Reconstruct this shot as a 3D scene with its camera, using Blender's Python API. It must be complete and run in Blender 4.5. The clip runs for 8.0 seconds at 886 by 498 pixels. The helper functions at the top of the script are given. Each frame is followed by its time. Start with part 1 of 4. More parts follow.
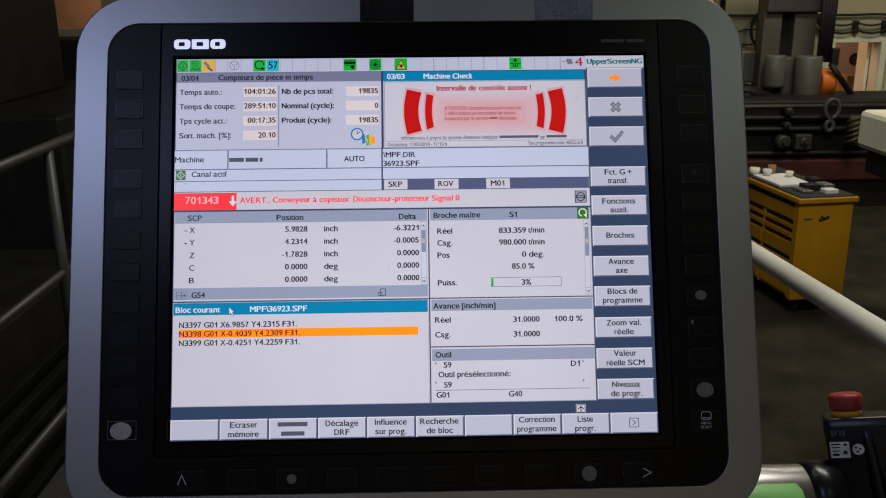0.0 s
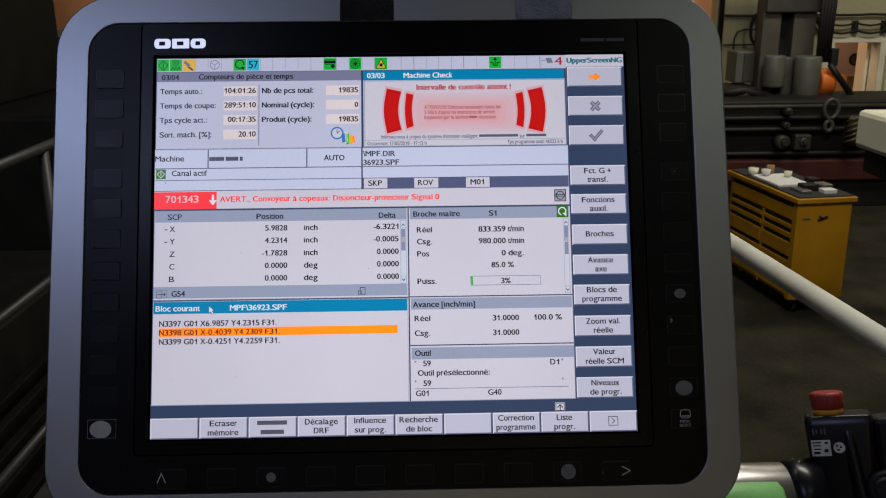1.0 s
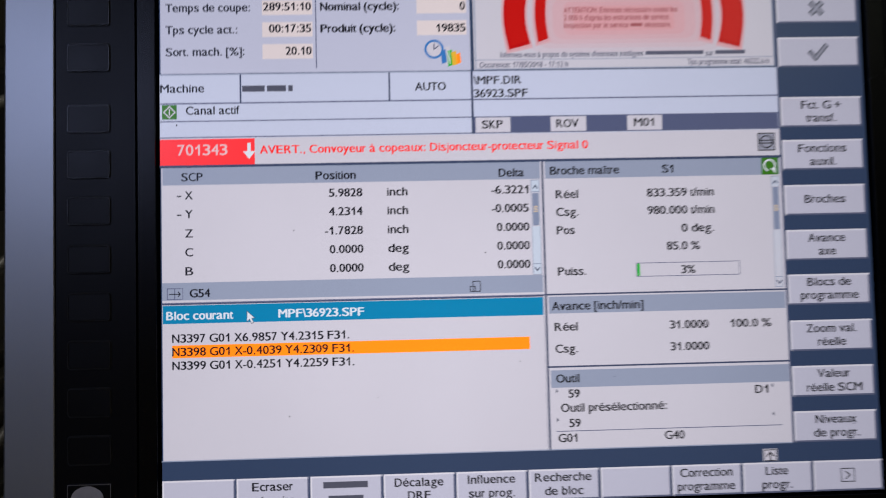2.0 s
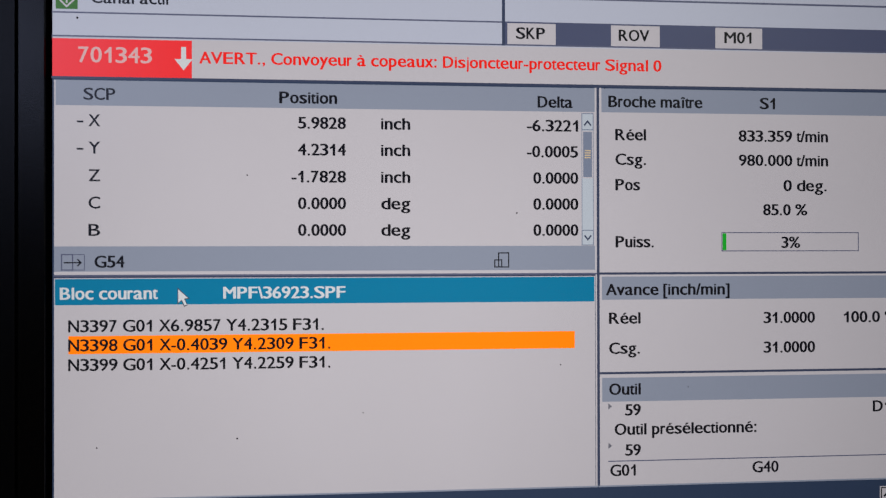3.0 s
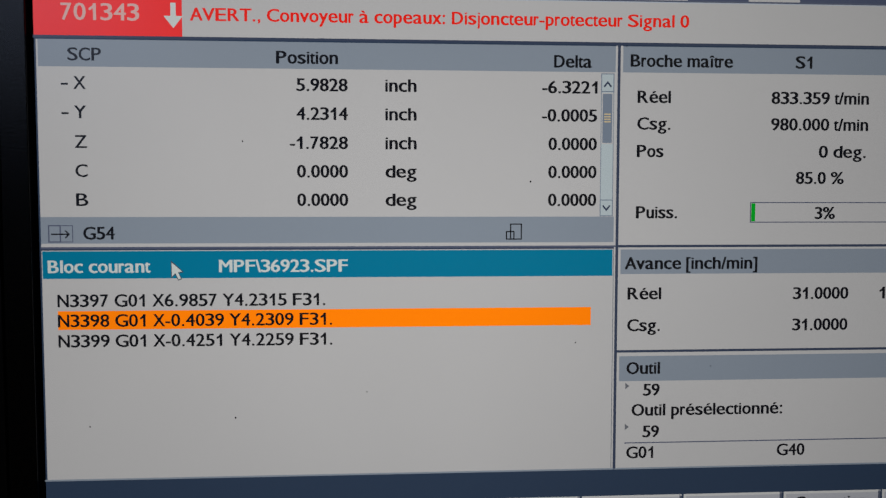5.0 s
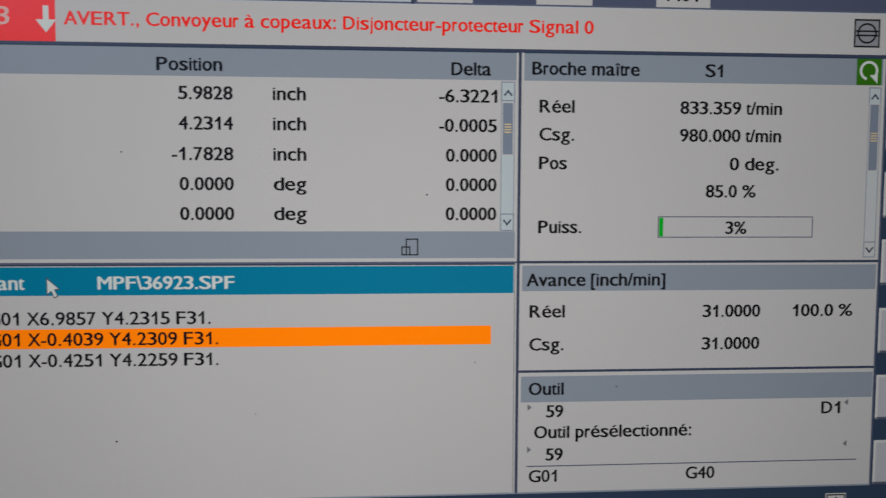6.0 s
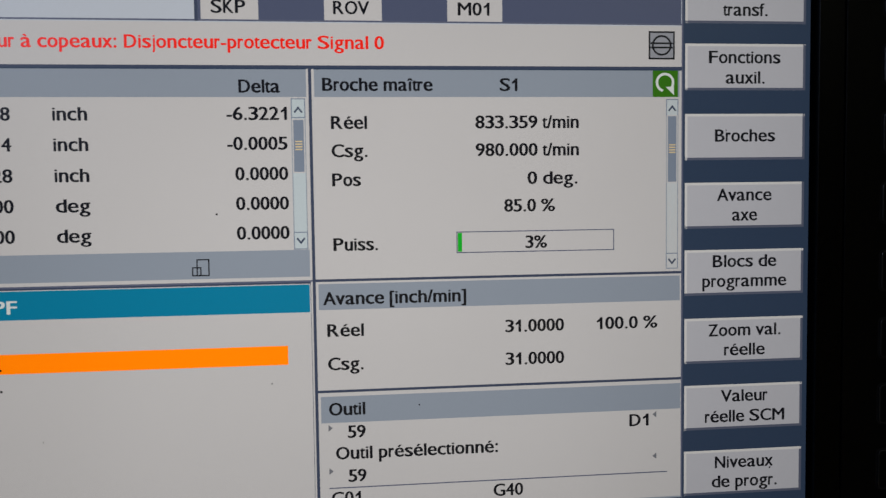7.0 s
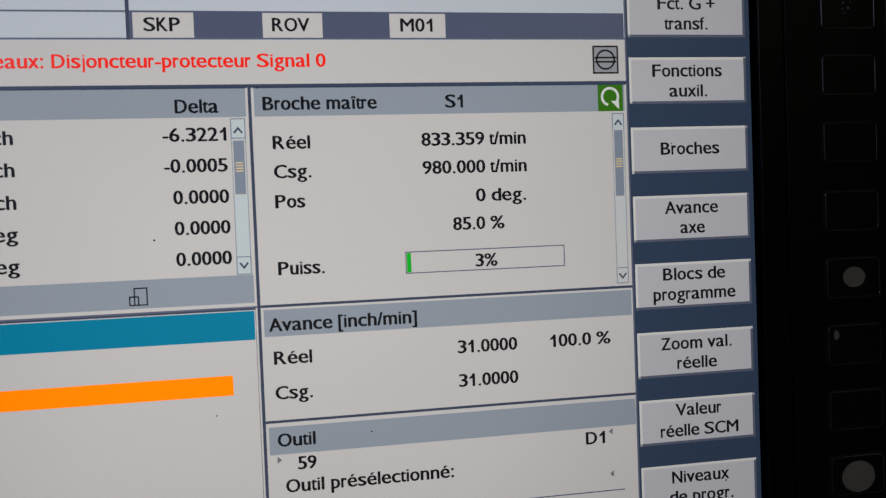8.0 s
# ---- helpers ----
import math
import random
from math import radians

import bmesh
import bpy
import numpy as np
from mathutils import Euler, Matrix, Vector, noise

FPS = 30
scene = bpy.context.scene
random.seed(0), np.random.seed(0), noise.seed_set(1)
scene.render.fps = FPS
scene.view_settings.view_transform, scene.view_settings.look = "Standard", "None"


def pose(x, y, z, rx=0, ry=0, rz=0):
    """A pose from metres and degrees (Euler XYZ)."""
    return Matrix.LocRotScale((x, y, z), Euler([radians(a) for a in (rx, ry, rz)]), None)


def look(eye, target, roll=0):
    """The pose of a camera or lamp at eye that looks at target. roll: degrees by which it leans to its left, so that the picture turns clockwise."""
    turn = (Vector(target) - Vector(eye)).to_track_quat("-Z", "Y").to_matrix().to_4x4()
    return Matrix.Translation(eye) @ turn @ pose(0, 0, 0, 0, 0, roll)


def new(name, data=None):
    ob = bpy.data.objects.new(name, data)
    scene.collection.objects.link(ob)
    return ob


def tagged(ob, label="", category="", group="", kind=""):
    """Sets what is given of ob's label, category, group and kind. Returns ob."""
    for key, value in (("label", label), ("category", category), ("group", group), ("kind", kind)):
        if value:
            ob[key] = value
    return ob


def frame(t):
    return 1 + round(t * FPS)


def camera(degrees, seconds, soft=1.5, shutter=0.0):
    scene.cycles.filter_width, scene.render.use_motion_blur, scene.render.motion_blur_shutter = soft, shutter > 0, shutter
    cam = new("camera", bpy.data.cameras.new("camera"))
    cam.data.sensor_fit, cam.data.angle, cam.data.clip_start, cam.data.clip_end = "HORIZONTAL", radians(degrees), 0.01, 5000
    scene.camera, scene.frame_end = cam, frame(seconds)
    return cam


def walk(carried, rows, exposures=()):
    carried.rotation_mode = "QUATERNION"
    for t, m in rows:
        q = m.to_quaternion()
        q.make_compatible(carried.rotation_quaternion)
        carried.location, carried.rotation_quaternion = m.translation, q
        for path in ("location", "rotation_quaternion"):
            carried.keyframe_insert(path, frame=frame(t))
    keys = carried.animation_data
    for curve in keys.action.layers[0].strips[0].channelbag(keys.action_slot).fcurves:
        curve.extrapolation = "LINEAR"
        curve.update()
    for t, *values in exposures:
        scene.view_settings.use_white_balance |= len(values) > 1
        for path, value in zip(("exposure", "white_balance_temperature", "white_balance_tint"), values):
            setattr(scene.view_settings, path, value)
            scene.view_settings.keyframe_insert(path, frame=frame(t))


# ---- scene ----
cam = camera(53.54, 8.0, soft=1.1, shutter=0.2)
# a small fixed lens opening, focused at arm's reach
cam.data.dof.use_dof, cam.data.dof.focus_distance, cam.data.dof.aperture_fstop = True, 0.55, 50.0
# The control panel leans back by 22.2 degrees; its screen centre is 2.11 m above the hall floor (1.26 m above the platform).
PANEL = pose(0, 0, 2.11, -22.2, 0, 0)
# seconds, eye in the panel's axes (m), turn in the panel's axes (degrees)
ROWS = [
    (0, 0.0084, -0.6893, -0.0748, 95.78, 0.87, -1.15),
    (0.5, 0.0195, -0.6899, -0.0746, 95.82, 0.93, -1.08),
    (1, 0.0251, -0.6908, -0.0767, 95.82, 0.91, -1.09),
    (1.2, 0.0261, -0.6765, -0.0817, 96.14, 0.91, -0.97),
    (1.5, 0.0135, -0.6173, -0.0728, 95.66, 1.01, -1.06),
    (1.7, -0.0129, -0.5590, -0.0637, 95.02, 1.10, -1.07),
    (2, -0.0600, -0.4612, -0.0422, 92.94, 1.34, -2.23),
    (2.2, -0.0860, -0.4002, -0.0446, 91.97, 0.97, -3.62),
    (3.3, -0.0761, -0.3224, -0.0341, 88.01, -0.01, -5.40),
    (3.5, -0.0771, -0.3200, -0.0249, 86.31, -0.15, -5.04),
    (4, -0.0737, -0.3147, -0.0264, 86.58, -0.03, -4.03),
    (5.5, -0.0700, -0.3017, -0.0229, 86.26, -0.06, -4.02),
    (6, -0.0380, -0.2967, -0.0173, 85.78, -0.23, -4.67),
    (6.2, -0.0228, -0.2982, -0.0166, 85.98, -0.08, -4.56),
    (6.5, 0.0018, -0.3005, -0.0167, 85.84, -0.09, -4.21),
    (7, 0.0214, -0.2985, -0.0161, 86.60, 0.76, -6.67),
    (7.5, 0.0210, -0.2934, -0.0170, 87.54, 1.54, -9.15),
    (8, 0.0189, -0.2910, -0.0178, 88.08, 2.20, -10.74),
]
walk(cam, [(t, PANEL @ pose(x, y, z, rx, ry, rz)) for t, x, y, z, rx, ry, rz in ROWS],
     exposures=[(0.0, 0.04, 6180, 17), (1.5, 0.05, 6150, 18), (2.2, 0.08, 6300, 18), (3.5, -0.45, 6720, 9), (5.5, -0.55, 6760, 3), (6.5, -0.58, 6850, 5), (7.0, -0.36, 6950, 5), (8.0, -0.22, 6950, 5)])

# ---- light ----
world = bpy.data.worlds.new("hall_air")
scene.world = world
world.use_nodes = True
world.node_tree.nodes["Background"].inputs[0].default_value = (0.62, 0.58, 0.5, 1)
world.node_tree.nodes["Background"].inputs[1].default_value = 0.010


def lamp(name, place, target, sx, sy, watts, rgb):
    data = bpy.data.lights.new(name, "AREA")
    data.shape, data.size, data.size_y, data.energy, data.color = "RECTANGLE", sx, sy, watts, rgb
    ob = new(name, data)
    ob.matrix_world = look(place, target)
    return tagged(ob, "unseen lamp lighting the workshop hall and back rooms", "lamp", kind="structure")


lamp("unseen_hall_lamp", (4.6, 6.6, 5.6), (4.8, 8.0, 0), 3.0, 0.5, 135, (1.0, 0.93, 0.72))
lamp("unseen_hall_lamp", (1.5, 1.7, 5.6), (2.3, 3.6, 0), 2.4, 0.4, 150, (1.0, 0.95, 0.78))
lamp("unseen_hall_lamp", (-2.4, -4.6, 5.5), (0, 0, 2.1), 1.3, 0.9, 30, (0.56, 0.66, 1.0))
lamp("unseen_hall_lamp", (2.3, -4.2, 5.8), (0, 0, 2.1), 1.0, 0.7, 6.5, (0.94, 1.0, 0.76))
# added blue fill from the left, for the bluish tint of the housing
lamp("unseen_hall_lamp", (-4.2, -2.0, 4.6), (0, 0, 2.0), 1.6, 2.4, 4, (0.50, 0.58, 1.0))
# added wall washer; the lit south wall brightens the housing's lower edge
lamp("unseen_hall_lamp", (1.0, -7.0, 5.6), (0.6, -9.0, 2.2), 3.0, 0.5, 70, (1.0, 0.86, 0.72))

# ---- materials ----


def surface(name, rgb, rough=0.5, metal=0.0, vary=0.18, scale=6.0, grain=120.0, bump=0.08, spec=0.5):
    m = bpy.data.materials.new(name)
    m.use_nodes = True
    n, l = m.node_tree.nodes, m.node_tree.links
    b = n["Principled BSDF"]
    tc = n.new("ShaderNodeTexCoord")
    big, fine = n.new("ShaderNodeTexNoise"), n.new("ShaderNodeTexNoise")
    big.inputs["Scale"].default_value, big.inputs["Detail"].default_value = scale, 5
    fine.inputs["Scale"].default_value, fine.inputs["Detail"].default_value = grain, 3
    l.new(tc.outputs["Object"], big.inputs["Vector"])
    l.new(tc.outputs["Object"], fine.inputs["Vector"])
    add = n.new("ShaderNodeMath")
    add.operation = "MULTIPLY_ADD"
    add.inputs[1].default_value = 0.35
    l.new(fine.outputs["Fac"], add.inputs[0])
    l.new(big.outputs["Fac"], add.inputs[2])
    ramp = n.new("ShaderNodeValToRGB")
    ramp.color_ramp.elements[0].position, ramp.color_ramp.elements[1].position = 0.4, 0.95
    ramp.color_ramp.elements[0].color = (*[c * (1 - vary) for c in rgb], 1)
    ramp.color_ramp.elements[1].color = (*[min(1, c * (1 + vary)) for c in rgb], 1)
    l.new(add.outputs[0], ramp.inputs["Fac"])
    l.new(ramp.outputs["Color"], b.inputs["Base Color"])
    rr = n.new("ShaderNodeMapRange")
    rr.inputs["To Min"].default_value, rr.inputs["To Max"].default_value = max(0.02, rough - 0.1), min(1, rough + 0.1)
    l.new(big.outputs["Fac"], rr.inputs["Value"])
    l.new(rr.outputs[0], b.inputs["Roughness"])
    b.inputs["Metallic"].default_value = metal
    b.inputs["Specular IOR Level"].default_value = spec
    bp = n.new("ShaderNodeBump")
    bp.inputs["Strength"].default_value, bp.inputs["Distance"].default_value = bump, 0.002
    l.new(fine.outputs["Fac"], bp.inputs["Height"])
    l.new(bp.outputs[0], b.inputs["Normal"])
    return m


def lin(c):
    c /= 255
    return c / 12.92 if c < 0.04045 else ((c + 0.055) / 1.055) ** 2.4


SLANT_DIM = 0.008  # coat tint passed straight on; added to darken slanting views of the screen


def glow(name, r, g, b8, power=1.0):
    """A colour of the lit liquid-crystal screen: columns of cells, slightly uneven backlight, under a satin coat tinted
    to dim slanting views.
    """
    m = bpy.data.materials.new(name)
    m.use_nodes = True
    n, l = m.node_tree.nodes, m.node_tree.links
    b = n["Principled BSDF"]
    b.inputs["Base Color"].default_value = (0.012, 0.012, 0.014, 1)
    b.inputs["Roughness"].default_value = 0.5
    b.inputs["Specular IOR Level"].default_value = 0.0
    b.inputs["Coat Weight"].default_value = 1.0
    b.inputs["Coat Roughness"].default_value = 0.27
    b.inputs["Coat IOR"].default_value = 1.42
    b.inputs["Coat Tint"].default_value = (SLANT_DIM, SLANT_DIM, SLANT_DIM, 1)
    power = power / SLANT_DIM
    b.inputs["Emission Color"].default_value = (lin(r), lin(g), lin(b8), 1)
    tc = n.new("ShaderNodeTexCoord")
    wave = n.new("ShaderNodeTexWave")
    wave.inputs["Scale"].default_value = math.tau / (20 * 0.000294)
    l.new(tc.outputs["Object"], wave.inputs["Vector"])
    cloud = n.new("ShaderNodeTexNoise")
    cloud.inputs["Scale"].default_value, cloud.inputs["Detail"].default_value = 9.0, 2
    l.new(tc.outputs["Object"], cloud.inputs["Vector"])
    a = n.new("ShaderNodeMapRange")
    a.inputs["To Min"].default_value, a.inputs["To Max"].default_value = 0.74 * power, 0.92 * power
    l.new(wave.outputs["Fac"], a.inputs["Value"])
    c = n.new("ShaderNodeMapRange")
    c.inputs["To Min"].default_value, c.inputs["To Max"].default_value = 0.93, 1.07
    l.new(cloud.outputs["Fac"], c.inputs["Value"])
    mul = n.new("ShaderNodeMath")
    mul.operation = "MULTIPLY"
    l.new(a.outputs[0], mul.inputs[0])
    l.new(c.outputs[0], mul.inputs[1])
    l.new(mul.outputs[0], b.inputs["Emission Strength"])
    return m


def light_source(name, rgb, power):
    m = bpy.data.materials.new(name)
    m.use_nodes = True
    b = m.node_tree.nodes["Principled BSDF"]
    b.inputs["Emission Color"].default_value, b.inputs["Emission Strength"].default_value = (*rgb, 1), power
    return m


silver = surface("silver_lacquer", (0.36, 0.37, 0.375), 0.37, 0.75, 0.06, 4, 1500, 0.006)
black_front = surface("black_front", (0.003, 0.003, 0.004), 0.33, 0, 0.25, 8, 1500, 0.03, 0.15)
black_glass = surface("black_glass", (0.002, 0.002, 0.003), 0.26, 0, 0.2, 8, 1200, 0.02, 0.16)
key_black = surface("key_black", (0.004, 0.004, 0.005), 0.33, 0, 0.3, 20, 1800, 0.05, 0.18)
# the glint on the key edges is put into this paler colour
key_glint_edge = surface("key_edge_glint", (0.035, 0.035, 0.037), 0.24, 0, 0.3, 30, 1800, 0.02, 0.5)
worn_pale = surface("worn_pale_face", (0.6, 0.57, 0.56), 0.6, 0, 0.15, 90, 1500, 0.1)
key_groove = surface("key_groove", (0.003, 0.003, 0.004), 0.7)
# the mark's bright white comes from emission
logo_glow = light_source("glowing_mark", (0.72, 0.78, 1.0), 0.8)
worn_grey = surface("worn_key_face", (0.22, 0.205, 0.19), 0.6, 0, 0.15, 90, 1500, 0.1)
print_white = surface("white_print", (0.75, 0.76, 0.8), 0.5, 0, 0.06)
print_grey = surface("grey_print", (0.10, 0.10, 0.12), 0.5, 0, 0.1)
tape_black = surface("black_tape", (0.012, 0.012, 0.012), 0.8, 0, 0.5, 60, 700, 0.7)
tape_grey = surface("grey_tape", (0.30, 0.32, 0.38), 0.7, 0, 0.3, 60, 700, 0.8)
button_red = surface("red_plastic", (0.33, 0.028, 0.025), 0.45, 0, 0.15, 40, 400, 0.05)
ring_yellow = surface("yellow_plastic", (0.75, 0.36, 0.02), 0.5, 0, 0.1)
box_black = surface("black_plastic", (0.006, 0.006, 0.009), 0.32, 0, 0.3, 20, 900, 0.02, 0.4)
steel = surface("brushed_steel", (0.42, 0.41, 0.38), 0.32, 0.85, 0.12, 12, 300, 0.05)
green_reflection = surface("green_reflection", (0.24, 0.6, 0.18), 0.4, 0, 0.15, 20, 300, 0.05)
sticker = surface("worn_sticker", (0.72, 0.72, 0.68), 0.6, 0, 0.3, 90, 500, 0.05)
rail_paint = surface("cream_rail_paint", (0.70, 0.70, 0.60), 0.42, 0, 0.12, 8, 200, 0.05)
yellow_paint = surface("yellow_cabinet_paint", (0.44, 0.215, 0.004), 0.45, 0, 0.18, 4, 90, 0.05)
dark_gap = surface("dark_recess", (0.01, 0.009, 0.008), 0.8)
rubber = surface("black_rubber", (0.015, 0.015, 0.015), 0.8)
white_paint = surface("white_machine_paint", (0.82, 0.80, 0.60), 0.5, 0, 0.12, 3, 60, 0.05)
grey_paint = surface("grey_machine_paint", (0.05, 0.049, 0.041), 0.5, 0, 0.3, 3, 60, 0.1)
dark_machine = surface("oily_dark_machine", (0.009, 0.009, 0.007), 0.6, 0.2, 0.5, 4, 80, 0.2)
red_paint = surface("dark_red_base_paint", (0.05, 0.006, 0.003), 0.75, 0, 0.4, 5, 90, 0.1)
orange_paint = surface("orange_motor_paint", (0.62, 0.14, 0.01), 0.5, 0, 0.15, 8, 90, 0.05)
wall_paint = surface("olive_grey_wall", (0.44, 0.41, 0.25), 0.85, 0, 0.22, 1.2, 30, 0.15)
warm_wall = surface("warm_plaster", (0.62, 0.5, 0.42), 0.8, 0, 0.12, 2, 40, 0.1)
concrete = surface("oiled_concrete", (0.026, 0.023, 0.014), 0.85, 0, 0.8, 2.2, 40, 0.25, 0.15)
platform_steel = surface("chequer_steel", (0.07, 0.07, 0.065), 0.5, 0.6, 0.4, 6, 90, 0.3)
cardboard = surface("cardboard", (0.30, 0.18, 0.07), 0.85, 0, 0.2, 10, 90, 0.1)
drum_paint = surface("drum_paint", (0.105, 0.108, 0.085), 0.5, 0, 0.2, 6, 60, 0.05)
paper = surface("white_paper", (0.7, 0.7, 0.66), 0.8, 0, 0.08)
cable_black = surface("cable_black", (0.012, 0.012, 0.012), 0.6)
# darker copy of the rail paint, with the left side's shade in its colour
shaded_rail = surface("shaded_rail_paint", (0.027, 0.027, 0.023), 0.5)
olive_paint = surface("worn_olive_machine_paint", (0.03, 0.031, 0.021), 0.5, 0.1, 0.45, 5, 80, 0.15)
brass_paint = surface("dull_ochre_paint", (0.06, 0.048, 0.016), 0.5, 0.1, 0.4, 8, 80, 0.1)
column_paint = surface("brown_grey_column_paint", (0.075, 0.065, 0.05), 0.6, 0, 0.3, 3, 60, 0.1)
rib_metal = surface("ribbed_cover_metal", (0.012, 0.012, 0.01), 0.5, 0.5, 0.4, 9, 90, 0.15)

# colours on the lit screen
white = glow("screen_white", 222, 219, 226)
panel_blue = glow("screen_pale_blue", 207, 210, 228)
row_blue = glow("screen_row_blue", 214, 221, 240)
cream = glow("screen_cream", 244, 231, 226)
header_blue = glow("screen_header_blue", 161, 171, 191)
header_dark = glow("screen_header_grey", 132, 134, 160)
slate = glow("screen_slate", 56, 73, 102)
slate_strip = glow("screen_slate_strip", 92, 100, 132)
key_face = glow("screen_key_face", 206, 206, 220)
key_light = glow("screen_key_light", 236, 234, 240)
key_dark = glow("screen_key_dark", 98, 104, 128)
teal = glow("screen_teal", 0, 136, 180, 1.08)
teal_text = glow("screen_teal_text", 10, 120, 135)
orange = glow("screen_orange", 255, 126, 10, 1.8)
red = glow("screen_red", 250, 50, 50, 1.35)
red_text = glow("screen_red_text", 245, 36, 26, 1.4)
red_dark = glow("screen_dark_red", 196, 30, 34)
red_deep = glow("screen_deep_red", 205, 16, 18)
red_edge = glow("screen_bar_edge", 160, 10, 10)
red_core = glow("screen_bar_core", 216, 24, 18)
red_thin = glow("screen_faded_red", 178, 98, 102)
pinks = [glow("screen_pink", 224 + 3 * k, 212 - 7 * k, 219 - 8 * k) for k in range(6)]
ink_half = glow("screen_faded_ink", 88, 90, 104)
pink_text = glow("screen_pink_text", 255, 205, 205)
grey_thin = glow("screen_faded_grey", 98, 100, 120)
ink = glow("screen_ink", 22, 24, 34)
white_text = glow("screen_white_text", 240, 246, 250)
rule_grey = glow("screen_rule_grey", 104, 110, 138)
rule_dark = glow("screen_rule_dark", 70, 80, 108)
green = glow("screen_green", 14, 196, 52)
green_deep = glow("screen_deep_green", 60, 128, 30)
amber = glow("screen_amber", 250, 196, 60)
amber_pale = glow("screen_pale_amber", 246, 220, 176)
cyan = glow("screen_cyan", 40, 198, 222)
scroll_blue = glow("screen_scroll_blue", 142, 154, 178)
scroll_pale = glow("screen_scroll_pale", 212, 224, 236)
icon_grey = glow("screen_icon_grey", 128, 130, 142)
icon_dark = glow("screen_icon_dark", 74, 78, 92)
icon_pale = glow("screen_icon_pale", 168, 170, 184)
label_ink = glow("screen_label_ink", 46, 48, 60)
icon_orange = glow("screen_icon_orange", 255, 135, 20, 1.5)
icon_blue = glow("screen_icon_blue", 60, 130, 200)

# ---- building helpers ----
S = 0.000294  # metres to one screen cell


def part(name, bm, material, parent, label=""):
    """One mesh object under a thing or a part."""
    me = bpy.data.meshes.new(name)
    bm.to_mesh(me)
    bm.free()
    for m in material if isinstance(material, (list, tuple)) else [material]:
        me.materials.append(m)
    ob = new(name, me)
    ob.parent = parent
    return tagged(ob, label)


def thing(name, m, label, category, group="", kind=""):
    ob = new(name)
    ob.matrix_world = m
    ob.empty_display_size = 0.05
    return tagged(ob, label, category, group, kind)


def solid(name, bm, material, label="", category="", kind="structure", smooth=False):
    me = bpy.data.meshes.new(name)
    bm.to_mesh(me)
    bm.free()
    if smooth:
        for p in me.polygons:
            p.use_smooth = True
    for m in material if isinstance(material, (list, tuple)) else [material]:
        me.materials.append(m)
    return tagged(new(name, me), label, category, kind=kind)


def block(bm, x0, y0, z0, x1, y1, z1, bevel=0.0, m=None):
    made = bmesh.ops.create_cube(bm, size=1.0)["verts"]
    for v in made:
        v.co = Vector((x0 + (v.co.x + 0.5) * (x1 - x0), y0 + (v.co.y + 0.5) * (y1 - y0), z0 + (v.co.z + 0.5) * (z1 - z0)))
        if m is not None:
            v.co = m @ v.co
    if bevel:
        edges = {e for v in made for e in v.link_edges}
        bmesh.ops.bevel(bm, geom=list(edges), offset=bevel, segments=2, affect="EDGES", profile=0.5)
    return bm


def tube(bm, points, r, sides=12, caps=True):
    """A round bar along points; r may be one radius or one for each point."""
    points = [Vector(p) for p in points]
    radii = r if isinstance(r, (list, tuple)) else [r] * len(points)
    rings = []
    for i, p in enumerate(points):
        way = (points[min(i + 1, len(points) - 1)] - points[max(i - 1, 0)]).normalized()
        side = way.orthogonal().normalized() if not rings else (side - way * side.dot(way)).normalized()
        up = way.cross(side)
        rings.append([bm.verts.new(p + radii[i] * (side * math.cos(a) + up * math.sin(a)))
                      for a in (math.tau * k / sides for k in range(sides))])
    for a, b in zip(rings, rings[1:]):
        for k in range(sides):
            f = bm.faces.new((a[k], a[(k + 1) % sides], b[(k + 1) % sides], b[k]))
            f.smooth = True
    if caps:
        bm.faces.new(rings[0][::-1])
        bm.faces.new(rings[-1])
    return bm


def round_outline(u0, v0, u1, v1, r, steps=8):
    """A rounded rectangle in screen cells, as points."""
    pts = []
    for cu, cv, a0 in ((u1 - r, v0 + r, -90), (u1 - r, v1 - r, 0), (u0 + r, v1 - r, 90), (u0 + r, v0 + r, 180)):
        for k in range(steps + 1):
            a = radians(a0 + 90 * k / steps)
            pts.append((cu + r * math.cos(a), cv + r * math.sin(a)))
    return pts


def at(u, v, d=0.0):
    """Screen cells and metres proud of the screen, in the panel's axes."""
    return Vector(((u - 640) * S, -d, (512 - v) * S))


def loops(bm, rings, cap_first=False, cap_last=True):
    rows = [[bm.verts.new(p) for p in ring] for ring in rings]
    n = len(rows[0])
    for a, b in zip(rows, rows[1:]):
        for k in range(n):
            bm.faces.new((a[k], a[(k + 1) % n], b[(k + 1) % n], b[k]))
    if cap_first:
        bm.faces.new(rows[0])
    if cap_last:
        bm.faces.new(rows[-1][::-1])
    bmesh.ops.recalc_face_normals(bm, faces=bm.faces)
    return bm


def plate(bm, u0, v0, u1, v1, r, d0, d1, b, steps=6):
    """A plate with rounded corners and a rounded front edge; b in cells."""
    rings = [(0, d0), (0, d1 - b * S), (0.3 * b, d1 - 0.3 * b * S), (b, d1)]
    return loops(bm, [[at(u, v, d) for u, v in round_outline(u0 + i, v0 + i, u1 - i, v1 - i, max(r - i, 0.5), steps)] for i, d in rings], True)


